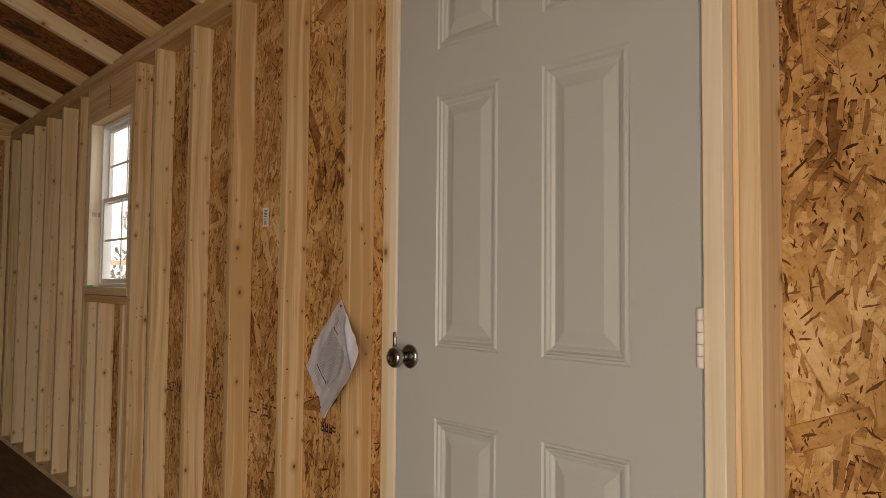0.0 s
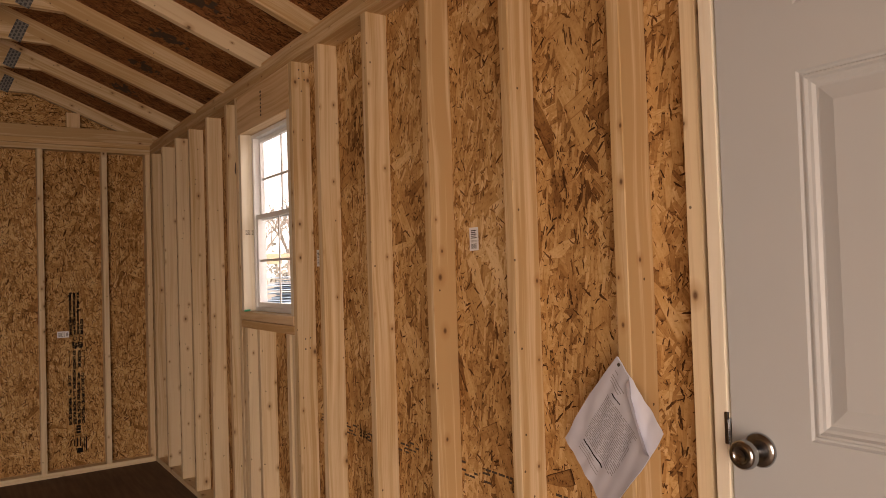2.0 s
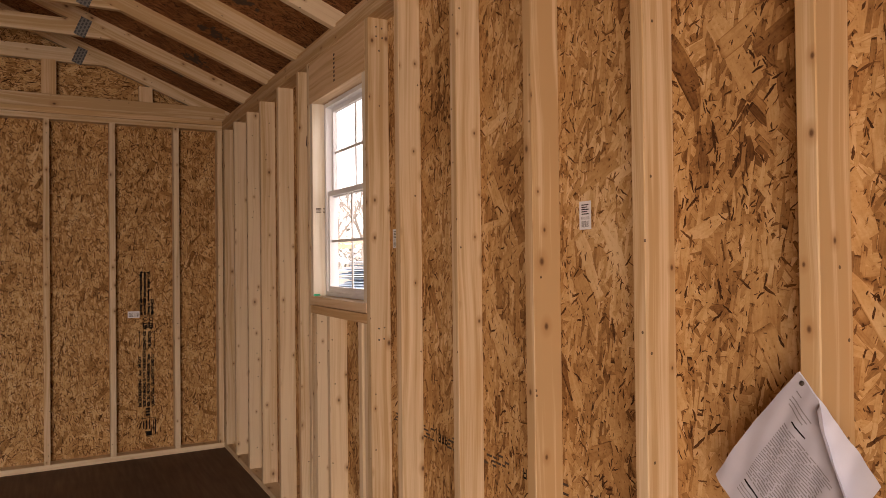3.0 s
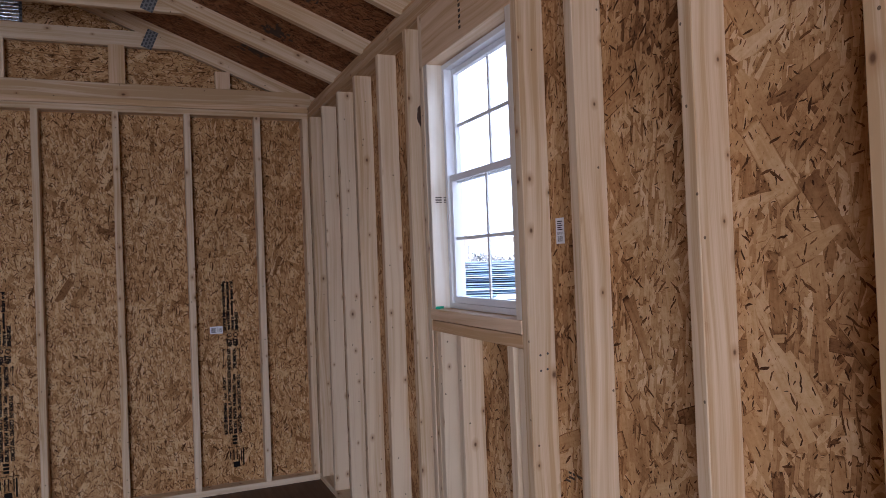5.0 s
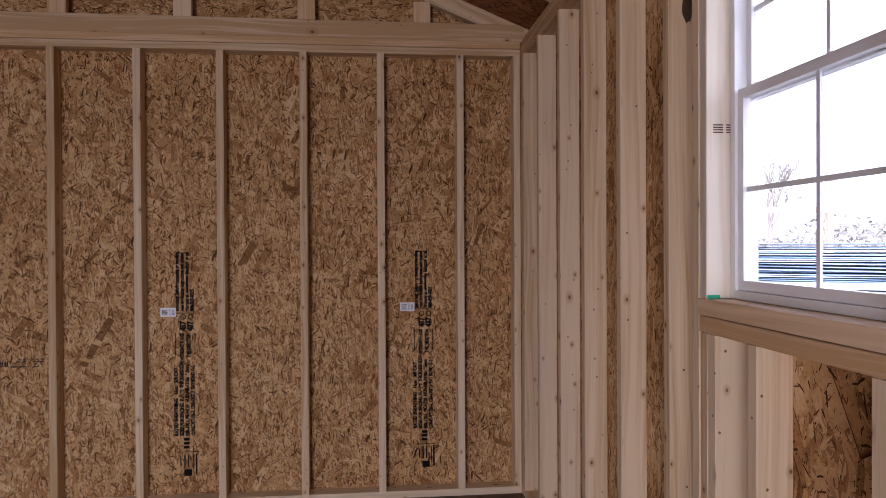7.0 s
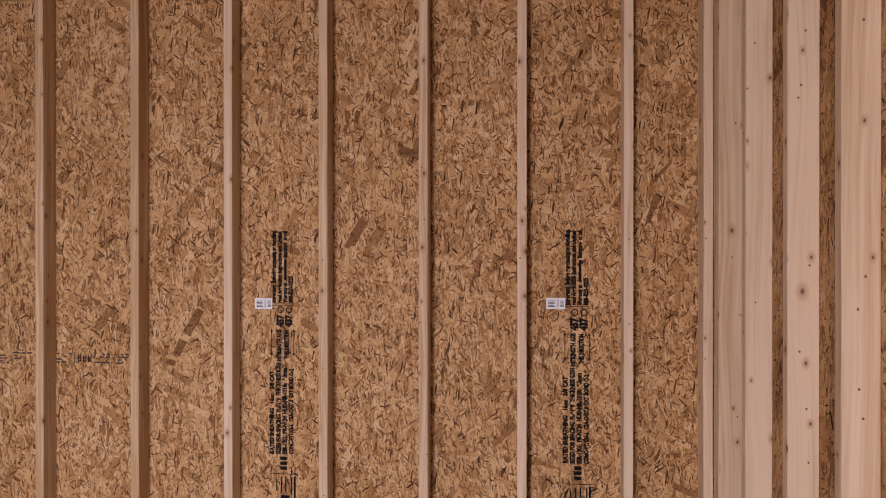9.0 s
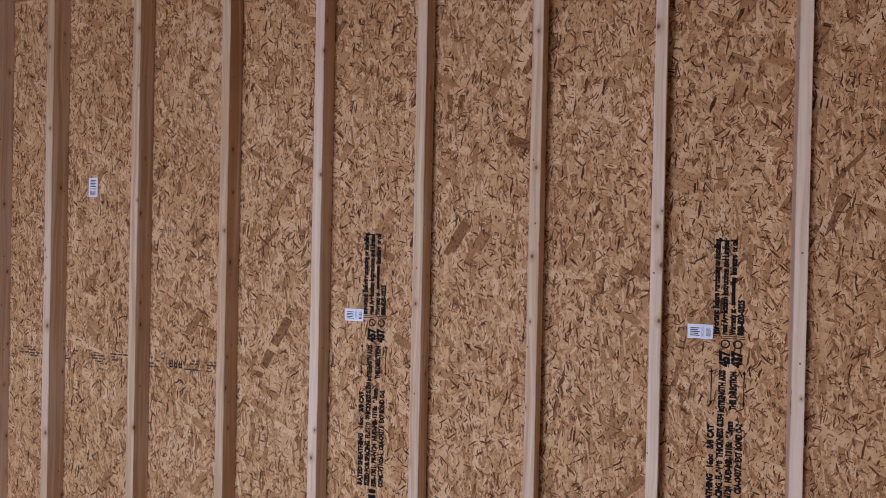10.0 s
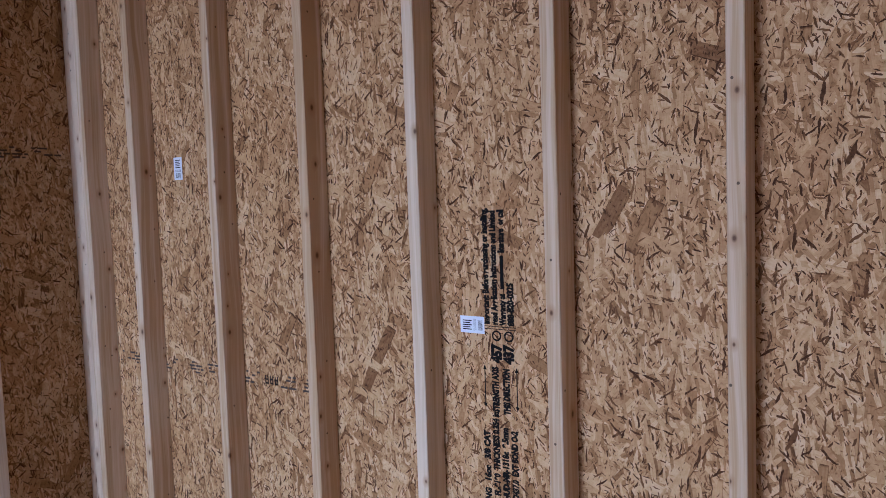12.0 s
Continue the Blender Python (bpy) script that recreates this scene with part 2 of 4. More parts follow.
def gusset_material():
    t = Tree("galvanised_plate")
    v = t.uv(False)
    br = t.n("ShaderNodeTexBrick", {"Vector": v, "Color1": (0, 0, 0, 1), "Color2": (0, 0, 0, 1), "Mortar": (1, 1, 1, 1), "Scale": 1.0, "Mortar Size": 0.004, "Brick Width": 0.024, "Row Height": 0.018})
    f = t.math("MULTIPLY_ADD", t.noise(v, 60.0, 2.0), 0.3, 0.0)
    col = t.mix(br.outputs[0], (0.06, 0.06, 0.06), t.mix(f, (0.17, 0.165, 0.155), (0.30, 0.295, 0.28)))
    t.bump(br.outputs[0], 0.6, 0.001)
    return t.done(col, 0.6, 0.0)


def ground_material():
    t = Tree("ground")
    v = t.n("ShaderNodeTexCoord").outputs["Object"]
    f = t.math("ADD", t.math("MULTIPLY", t.noise(v, 0.3, 5.0), 0.6), t.math("MULTIPLY", t.noise(v, 9.0, 4.0), 0.45))
    col = t.ramp(f, [(0.3, (0.28, 0.25, 0.21)), (0.6, (0.45, 0.42, 0.37)), (0.85, (0.58, 0.56, 0.52))])
    t.bump(f, 0.5, 0.02)
    return t.done(col, 0.9)


FLOOR = floor_material()
GUSSET = gusset_material()
GROUND = ground_material()
SHEET_METAL = plain_material("sheet_metal", (0.30, 0.42, 0.55), 0.45, 0.2, var=0.3, scale=3)
SHEET_PALE = plain_material("sheet_pale", (0.70, 0.74, 0.78), 0.4, 0.3, var=0.2, scale=3)
BARK = plain_material("bark", (0.34, 0.31, 0.28), 0.9, var=0.3, scale=8)
EVERGREEN = plain_material("evergreen", (0.34, 0.33, 0.30), 0.8, var=0.4, scale=2)
SIDING = plain_material("siding", (0.55, 0.53, 0.48), 0.7, var=0.06, scale=4)
SHINGLE = plain_material("shingle", (0.08, 0.075, 0.07), 0.9, var=0.3, scale=12)
POST_WOOD = plain_material("post_wood", (0.52, 0.42, 0.30), 0.8, var=0.15, scale=6)

glass = Tree("glass")
glass.put(glass.bsdf.inputs["Transmission Weight"], 1.0)
glass.put(glass.bsdf.inputs["IOR"], 1.02)
GLASS = glass.done((0.97, 0.985, 1.0), 0.0)


# ---- mesh helpers ----
def finish(name, bm, material, parent=None, label="", smooth=False):
    me = bpy.data.meshes.new(name)
    bm.to_mesh(me)
    bm.free()
    for m in material if isinstance(material, (list, tuple)) else [material]:
        me.materials.append(m)
    if smooth:
        me.shade_smooth()
    ob = new(name, me)
    if parent is not None:
        ob.parent = parent
    return tagged(ob, label)


def part(name, bm, material, parent, label=""):
    return finish(name, bm, material, parent, label)


def empty(name, label, category, kind="", group="", at=(0, 0, 0)):
    ob = new(name)
    ob.location = at
    return tagged(ob, label, category, group, kind)


def add_box(bm, a, b, mi=0, long=None):
    """A box between two corners, with uv in metres: v along the length, u round the section."""
    lo, hi = [min(p) for p in zip(a, b)], [max(p) for p in zip(a, b)]
    uvl = bm.loops.layers.uv.verify()
    vs = [bm.verts.new((x, y, z)) for x in (lo[0], hi[0]) for y in (lo[1], hi[1]) for z in (lo[2], hi[2])]
    if long is None:
        long = max(range(3), key=lambda i: hi[i] - lo[i])
    for k, idx in enumerate(((0, 1, 3, 2), (4, 6, 7, 5), (0, 4, 5, 1), (2, 3, 7, 6), (0, 2, 6, 4), (1, 5, 7, 3))):
        f = bm.faces.new([vs[i] for i in idx])
        f.material_index = mi
        n = k // 2
        others = [i for i in range(3) if i != n]
        vax = long if long in others else others[1]
        uax = [i for i in others if i != vax][0]
        for lp in f.loops:
            lp[uvl].uv = (lp.vert.co[uax] + k * 0.31, lp.vert.co[vax])
    return vs


def board_bm(a, b, ease=0.0022):
    """A planed board between two corners, its long edges eased."""
    lo, hi = [min(p) for p in zip(a, b)], [max(p) for p in zip(a, b)]
    L = max(range(3), key=lambda i: hi[i] - lo[i])
    p, q = [i for i in range(3) if i != L]
    e = ease
    ring = [(lo[p] + e, lo[q]), (hi[p] - e, lo[q]), (hi[p], lo[q] + e), (hi[p], hi[q] - e), (hi[p] - e, hi[q]), (lo[p] + e, hi[q]), (lo[p], hi[q] - e), (lo[p], lo[q] + e)]
    if L == 1:
        ring = ring[::-1]
    bm = bmesh.new()
    uvl = bm.loops.layers.uv.verify()
    ends = []
    for end in (lo[L], hi[L]):
        row = []
        for c0, c1 in ring:
            co = [0, 0, 0]
            co[p], co[q], co[L] = c0, c1, end
            row.append(bm.verts.new(co))
        ends.append(row)
    run = [0.0]
    for i in range(8):
        u, w = ring[i], ring[(i + 1) % 8]
        run.append(run[-1] + math.hypot(u[0] - w[0], u[1] - w[1]))
    for i in range(8):
        j = (i + 1) % 8
        f = bm.faces.new((ends[0][i], ends[0][j], ends[1][j], ends[1][i]))
        for lp, (u, v) in zip(f.loops, ((run[i], lo[L]), (run[i + 1], lo[L]), (run[i + 1], hi[L]), (run[i], hi[L]))):
            lp[uvl].uv = (u, v)
    for row, flip in ((ends[0], True), (ends[1], False)):
        f = bm.faces.new(row[::-1] if flip else row)
        for lp in f.loops:
            lp[uvl].uv = (lp.vert.co[p], lp.vert.co[q])
    return bm


def board(name, a, b, parent, material=None, label="", m=None):
    bm = board_bm(a, b)
    if m is not None:
        bm.transform(m)
    return part(name, bm, material or LUMBER, parent, label)


def poly_prism(bm, pts, axis, lo, hi, mi=0):
    """Extrude a polygon given in the two other axes."""
    uvl = bm.loops.layers.uv.verify()
    p, q = [i for i in range(3) if i != axis]
    rows = []
    for end in (lo, hi):
        row = []
        for c in pts:
            co = [0, 0, 0]
            co[p], co[q], co[axis] = c[0], c[1], end
            row.append(bm.verts.new(co))
        rows.append(row)
    n = len(pts)
    fs = [bm.faces.new(rows[0][::-1]), bm.faces.new(rows[1])]
    for i in range(n):
        j = (i + 1) % n
        fs.append(bm.faces.new((rows[0][i], rows[0][j], rows[1][j], rows[1][i])))
    d = (pts[1][0] - pts[0][0], pts[1][1] - pts[0][1])
    ln = math.hypot(*d)
    d = (d[0] / ln, d[1] / ln)
    for f in fs:
        f.material_index = mi
        for lp in f.loops:
            c = lp.vert.co
            lp[uvl].uv = (-d[1] * c[p] + d[0] * c[q] + c[axis], d[0] * c[p] + d[1] * c[q])
    bmesh.ops.recalc_face_normals(bm, faces=fs)


def lathe(bm, profile, seg=24, m=None, mi=0):
    """Turn (radius, height) pairs round z."""
    rings = []
    for r, h in profile:
        rings.append([bm.verts.new((r * math.cos(a), r * math.sin(a), h)) for a in (2 * math.pi * i / seg for i in range(seg))])
    for a, b in zip(rings, rings[1:]):
        for i in range(seg):
            f = bm.faces.new((a[i], a[(i + 1) % seg], b[(i + 1) % seg], b[i]))
            f.smooth, f.material_index = True, mi
    for ring, flip in ((rings[0], True), (rings[-1], False)):
        f = bm.faces.new(ring[::-1] if flip else ring)
        f.material_index = mi
    if m is not None:
        bmesh.ops.transform(bm, matrix=m, verts=[v for r in rings for v in r])


def text_into(bm, words, size, m, squeeze=1.0):
    """Lettering, laid flat in xy, placed by m."""
    cu = bpy.data.curves.new("lettering", "FONT")
    cu.body, cu.size, cu.resolution_u = words, size, 2
    cu.offset = size * 0.075
    ob = new("lettering", cu)
    me = bpy.data.meshes.new_from_object(ob)
    bpy.data.objects.remove(ob)
    bpy.data.curves.remove(cu)
    me.transform(m @ Matrix.Diagonal((squeeze, 1, 1, 1)))
    bm.from_mesh(me)
    bpy.data.meshes.remove(me)


def flat(bm, m, x0, y0, x1, y1, mi=0):
    """A flat mark in the xy plane of m."""
    f = bm.faces.new([bm.verts.new(m @ Vector((x, y, 0))) for x, y in ((x0, y0), (x1, y0), (x1, y1), (x0, y1))])
    f.material_index = mi
    return f


# ---- plan ----
XA, XC, YB = 1.315, -2.515, 6.686        # inner faces of the sheathing
SD, ST = 0.089, 0.038                    # depth and thickness of a stud
FA, FC, FB = XA - SD, XC + SD, YB - SD   # fronts of the studs
FD = Y_NEAR + SD
Z0, ZS, ZT = -0.015, 0.023, 2.335        # floor, foot of the studs, head of the studs
ZP = ZT + 0.076                          # top of the double plate
RIDGE, SLOPE = (XA + XC) / 2, 0.41


def rafter_z(x):
    """Underside of the rafters."""
    return 2.502 - SLOPE * (abs(x - RIDGE) - (0.99 - RIDGE))


def osb_panel(parent, axis, plane, lo, hi, z0, z1, inward, label="", thick=0.0095, material=None):
    """One sheet of wall sheathing, its inner face on the plane."""
    bm = bmesh.new()
    if axis == "x":
        add_box(bm, (plane, lo, z0), (plane - inward * thick, hi, z1), long=2)
    else:
        add_box(bm, (lo, plane, z0), (hi, plane - inward * thick, z1), long=2)
    return part("osb_panel", bm, material or OSB, parent, label)


# floor
bm = bmesh.new()
add_box(bm, (XC - 0.05, Y_NEAR - 0.05, Z0 - 0.12), (XA + 0.05, YB + 0.05, Z0))
tagged(finish("floor", bm, FLOOR), "dark brown bare sheet floor of the shed", "floor", kind="structure")

# ---- wall with the door and the window ----
wall_a = empty("wall_east", "long stud wall sheathed in orange strand board, with door and window", "wall", "structure", at=(XA, 2.5, 0))
wall_a.matrix_world = Matrix()
WIN = (3.838, 4.478, 1.195, 2.13)        # y from, y to, z from, z to
DOOR = (0.729, 1.602, 0.03, 2.105)       # y from, y to, z from, z to, of the leaf
DO = (DOOR[0] - 0.024, DOOR[1] + 0.026, Z0, DOOR[3] + 0.026)
panels_a = {}
for key, lo, hi, z0, z1 in (("p0", Y_NEAR, -0.55, Z0, 2.466), ("p1", -0.548, DO[0], Z0, 2.466), ("p1h", DO[0], DO[1], DO[3], 2.466), ("p2", DO[1], 3.074, Z0, 2.45),
                            ("p3", 3.076, WIN[0], Z0, 2.466), ("p3l", WIN[0], WIN[1], Z0, WIN[2] - 0.08), ("p3h", WIN[0], WIN[1], WIN[3] + 0.02, 2.466), ("p4", WIN[1], YB, Z0, 2.466)):
    panels_a[key] = osb_panel(wall_a, "x", XA, lo, hi, z0, z1, -1, material=OSB_LONG)
bm = bmesh.new()
for lo, hi, z0, z1 in ((Y_NEAR, DO[0], -0.3, 2.5), (DO[0], DO[1], DO[3], 2.5), (DO[1], WIN[0], -0.3, 2.5), (WIN[0], WIN[1], -0.3, WIN[2] - 0.04), (WIN[0], WIN[1], WIN[3], 2.5), (WIN[1], YB + 0.04, -0.3, 2.5)):
    add_box(bm, (XA + 0.0105, lo, z0), (XA + 0.035, hi, z1))
part("siding", bm, SIDING, wall_a, "pale outer siding")
STUDS_A = [-0.49, -0.08, 0.28, 0.632, 1.667, 1.865, 2.257, 2.658, 3.058, 3.478, 4.697, 5.071, 5.462, 5.812, 6.193, 6.520, 6.5585]
for y in STUDS_A:
    k = random.uniform(-0.002, 0.002)
    board("stud", (FA + k, y, ZS), (XA - 0.001, y + ST, ZT), wall_a)
board("shim", (FA + 0.004, 0.6715, ZS), (XA - 0.001, 0.6835, 2.10), wall_a, LUMBER_CLEAR, "thin shim beside the door jamb")
for y in (3.763, 4.516):
    board("king_stud", (FA, y, ZS), (XA - 0.001, y + ST - 0.001, ZT), wall_a, label="king stud beside the window")
for y in (3.801, 4.479):
    # paler wood than the other studs: the window's light is in the colour
    board("jack_stud", (FA + 0.002, y, WIN[2] + 0.001), (XA - 0.001, y + 0.0365, WIN[3] - 0.001), wall_a, JAMB_WOOD, "jack stud lining the window opening, its sky-lit paleness put into the colour")
    board("jack_stud", (FA + 0.003, y, ZS), (XA - 0.001, y + 0.0365, 1.110), wall_a)
for y in (3.870, 4.257, 4.440):
    board("cripple_stud", (FA + 0.004, y, ZS), (XA - 0.001, y + ST, 1.110), wall_a, label="short stud under the window sill")
board("rough_sill", (FA - 0.003, 3.802, 1.1545), (XA - 0.001, 4.5155, WIN[2]), wall_a, LUMBER_CLEAR, "doubled sill board under the window")
board("rough_sill", (FA + 0.001, 3.802, 1.1115), (XA - 0.001, 4.5155, 1.151), wall_a, LUMBER_CLEAR, "doubled sill board under the window")
board("header", (FA, 3.802, WIN[3]), (XA - 0.001, 4.5155, ZT - 0.001), wall_a, LUMBER_CLEAR, "wide header board over the window")
board("header", (FA, 0.694, DO[3] + 0.002), (XA - 0.001, 1.693, ZT - 0.001), wall_a, LUMBER_CLEAR, "wide header board over the door")
board("bottom_plate", (FA, DO[1] + 0.02, Z0), (XA - 0.001, FB - 0.001, ZS), wall_a)
board("bottom_plate", (FA, FD + 0.002, Z0), (XA - 0.001, DO[0] - 0.001, ZS), wall_a)
for i, (z0, z1) in enumerate(((ZT, ZT + 0.0375), (ZT + 0.0385, ZP))):
    board("top_plate", (FA + i * 0.003, FD + 0.002, z0), (XA - 0.001, FB - 0.001, z1), wall_a)
board("rim_strip", (FA + 0.012, FD + 0.1, ZP), (FA + 0.030, FB - 0.02, ZP + 0.020), wall_a, LUMBER_CLEAR, "thin layered strip along the top plate")


def nails(parent, spots, axis, face, r=0.0035):
    """Small dark nail heads on one board."""
    bm = bmesh.new()
    for a, b in spots:
        if axis == "y":
            m = pose(a, face - 0.0008, b, 90, 0, 0)
        else:
            m = pose(face - 0.0008, a, b, 0, -90, 0)
        lathe(bm, [(r, -0.003), (r, 0.0005)], 8, m)
    return part("nail_heads", bm, NAIL, parent, "dark nail heads")


nails(wall_a, [(1.262, 2.30), (1.286, 2.296), (1.262, 2.262), (1.288, 2.258), (1.274, 2.205), (1.262, 1.095), (1.286, 1.098), (1.262, 1.05), (1.284, 1.053)], "y", 3.763)


def knot(parent, m, a, b):
    """A large dark knot, flush in the wood."""
    bm = bmesh.new()
    rng = random.Random(5)
    ring = [bm.verts.new(m @ Vector((a * math.cos(k) * rng.uniform(0.85, 1.1), b * math.sin(k) * rng.uniform(0.85, 1.1), 0))) for k in (2 * math.pi * i / 18 for i in range(18))]
    bm.faces.new(ring)
    return part("knot", bm, KNOT, parent, "large dark knot in the stud")


knot(wall_a, pose(FA + 0.055, 4.6965 - 0.0003, 1.98, 90, 0, 0), 0.016, 0.045)

# ---- far end wall ----
wall_b = empty("wall_north", "end stud wall sheathed in orange strand board with printed stamps", "wall", "structure")
B_JOINTS = (XC, -1.172, 0.074, XA)
panels_b = []
for lo, hi in zip(B_JOINTS, B_JOINTS[1:]):
    panels_b.append(osb_panel(wall_b, "y", YB, lo + 0.001, hi - 0.001, Z0, 2.43, -1))
bm = bmesh.new()
poly_prism(bm, [(XC, 2.432), (XA, 2.432), (XA, rafter_z(XA) + 0.09), (RIDGE, rafter_z(RIDGE) + 0.09), (XC, rafter_z(XC) + 0.09)], 1, YB, YB + 0.0095)
gable_osb = part("osb_panel", bm, OSB, wall_b, "strand board closing the gable")
bm = bmesh.new()
add_box(bm, (XC - 0.04, YB + 0.0105, -0.3), (XA + 0.04, YB + 0.03, 2.45))
poly_prism(bm, [(XC, 2.451), (XA, 2.451), (XA, rafter_z(XA) + 0.09), (RIDGE, rafter_z(RIDGE) + 0.09), (XC, rafter_z(XC) + 0.09)], 1, YB + 0.0105, YB + 0.03)
part("siding", bm, SIDING, wall_b, "pale outer siding")
for x in (XC + 0.001, XC + 0.041, XC + 0.081, -2.100, -1.636, -1.197, -0.779, -0.366, 0.056, 0.459, 0.881, 1.188):
    k = random.uniform(-0.002, 0.002)
    board("stud", (x, FB + k, ZS), (x + ST, YB - 0.001, ZT), wall_b)
board("bottom_plate", (XC + 0.001, FB - 0.003, Z0), (FA - 0.001, YB - 0.001, ZS), wall_b)
board("top_plate", (XC + 0.001, FB, ZT), (FA - 0.001, YB - 0.001, ZT + 0.037), wall_b)
board("top_plate", (XC + 0.001, FB - 0.004, ZT + 0.0385), (FA - 0.001, YB - 0.001, ZP), wall_b, LUMBER_CLEAR)
for x in (0.653, 0.048, -0.578, -1.19, -1.80):
    top = rafter_z(x + 0.09) if x > RIDGE else rafter_z(x)
    top = min(top, 2.728) if -1.45 < x < 0.3 else top
    board("gable_stud", (x, FB + 0.006, ZP + 0.095), (x + 0.091, FB + 0.044, top + 0.01), wall_b, LUMBER_CLEAR, "flat stud in the gable")

# ---- long wall opposite the door ----
wall_c = empty("wall_west", "long stud wall sheathed in dark strand board", "wall", "structure")
panels_c = [osb_panel(wall_c, "x", XC, lo, hi - 0.002, Z0, 2.466, 1) for lo, hi in ((Y_NEAR, -0.6), (-0.6, 0.62), (0.62, 1.84), (1.84, 3.06), (3.06, 4.28), (4.28, 5.5), (5.5, YB))]
bm = bmesh.new()
add_box(bm, (XC - 0.0105, Y_NEAR, -0.3), (XC - 0.035, YB + 0.03, 2.5))
part("siding", bm, SIDING, wall_c, "pale outer siding")
y = 6.205
while y > Y_NEAR + 0.15:
    board("stud", (XC + 0.001, y, ZS), (FC, y + ST, ZT), wall_c)
    y -= 0.406
board("bottom_plate", (XC + 0.001, FD + 0.002, Z0), (FC, FB - 0.005, ZS), wall_c)
for z0, z1 in ((ZT, ZT + 0.0375), (ZT + 0.0385, ZP)):
    board("top_plate", (XC + 0.001, FD + 0.002, z0), (FC, FB - 0.005, z1), wall_c)

# ---- end wall behind the start, with the open doorway ----
wall_d = empty("wall_south", "end stud wall of strand board with an open double doorway", "wall", "structure")
for lo, hi, z0 in ((XC, DOORWAY[0], Z0), (DOORWAY[0], DOORWAY[1], DOORWAY[2]), (DOORWAY[1], XA, Z0)):
    osb_panel(wall_d, "y", Y_NEAR, lo + 0.001, hi - 0.001, z0, 2.43, 1)
bm = bmesh.new()
poly_prism(bm, [(XC, 2.432), (XA, 2.432), (XA, rafter_z(XA) + 0.09), (RIDGE, rafter_z(RIDGE) + 0.09), (XC, rafter_z(XC) + 0.09)], 1, Y_NEAR - 0.0095, Y_NEAR)
part("osb_panel", bm, OSB, wall_d)
for x in (XC + 0.001, DOORWAY[0] - 0.04, DOORWAY[1] + 0.002, 0.05, 0.46, 0.87, XA - SD - 0.04):
    board("stud", (x, Y_NEAR + 0.001, ZS), (x + ST, FD, ZT), wall_d)
board("header", (DOORWAY[0], Y_NEAR + 0.001, DOORWAY[2]), (DOORWAY[1], FD, ZT - 0.001), wall_d, LUMBER_CLEAR)
for z0, z1 in ((ZT, ZT + 0.0375), (ZT + 0.0385, ZP)):
    board("top_plate", (XC + 0.001, Y_NEAR + 0.001, z0), (XA - 0.001, FD, z1), wall_d)

# ---- roof ----
bm = bmesh.new()
up = 0.0885 * math.hypot(1, SLOPE)
for s in (-1, 1):
    xe = XA + 0.25 if s > 0 else XC - 0.25
    pts = [(RIDGE, rafter_z(RIDGE) + up), (xe, rafter_z(xe) + up), (xe, rafter_z(xe) + up + 0.012), (RIDGE, rafter_z(RIDGE) + up + 0.012)]
    # sheets laid along the roof, with narrow joints
    y = Y_NEAR - 0.1
    while y < YB + 0.1:
        y2 = min(y + 1.216, YB + 0.1)
        poly_prism(bm, pts, 1, y, y2 - 0.003)
        y = y2
ceiling = tagged(finish("ceiling", bm, OSB_ROOF), "reddish strand board roof sheathing over the rafters, its dark tone partly painted shade", "ceiling", kind="structure")
bm = bmesh.new()
for s in (-1, 1):
    xe = XA + 0.27 if s > 0 else XC - 0.27
    h = up + 0.0135
    poly_prism(bm, [(RIDGE, rafter_z(RIDGE) + h), (xe, rafter_z(xe) + h), (xe, rafter_z(xe) + h + 0.012), (RIDGE, rafter_z(RIDGE) + h + 0.012)], 1, Y_NEAR - 0.15, YB + 0.15)
tagged(finish("roof", bm, SHINGLE), "dark shingle roof covering", "roof", kind="structure")


def rafter_bm(s, y):
    """One sloping rafter, from over the wall plate to the ridge."""
    xe = XA - 0.003 if s > 0 else XC + 0.003
    bm = bmesh.new()
    v = 0.088 * math.hypot(1, SLOPE)
    seat = FA if s > 0 else FC
    xr = RIDGE + s * 0.001
    pts = [(xr, rafter_z(xr)), (seat, max(rafter_z(seat), ZP + 0.001)), (xe, ZP + 0.001), (xe, rafter_z(xe) + v), (xr, rafter_z(xr) + v)]
    poly_prism(bm, pts, 1, y, y + ST)
    return bm


def gusset_bm(y, s=1):
    """A toothed nail plate over the joint of rafter and tie."""
    bm = bmesh.new()
    add_box(bm, (-0.032, -0.0012, -0.058), (0.032, 0, 0.058), long=0)
    bm.transform(pose(RIDGE + s * (0.28 - RIDGE), y - 0.0004, 2.783, 0, s * 22, 0))
    return bm


TRUSS_Y = [FB + 0.006] + [5.925 - 0.587 * i for i in range(12)]
for i, y in enumerate(TRUSS_Y):
    tr = empty("roof_truss", "pale lumber roof truss with a collar tie and grey nail plates", "roof truss", "structure", "roof trusses")
    for s in (-1, 1):
        part("rafter", rafter_bm(s, y), LUMBER, tr)
        part("nail_plate", gusset_bm(y, s), GUSSET, tr, "grey toothed metal nail plate")
    reach = 0.49
    bm = bmesh.new()
    xl, xr = 2 * RIDGE - reach, reach
    poly_prism(bm, [(xl, 2.731), (xr, 2.731), (xr - 0.23, 2.826), (xl + 0.23, 2.826)], 1, y + 0.0007, y + ST - 0.0007)
    part("collar_tie", bm, LUMBER, tr)
    if i == 0:
        board("bottom_chord", (XC + 0.002, y - 0.003, ZP + 0.001), (FA + 0.02, y + ST - 0.004, ZP + 0.094), tr)



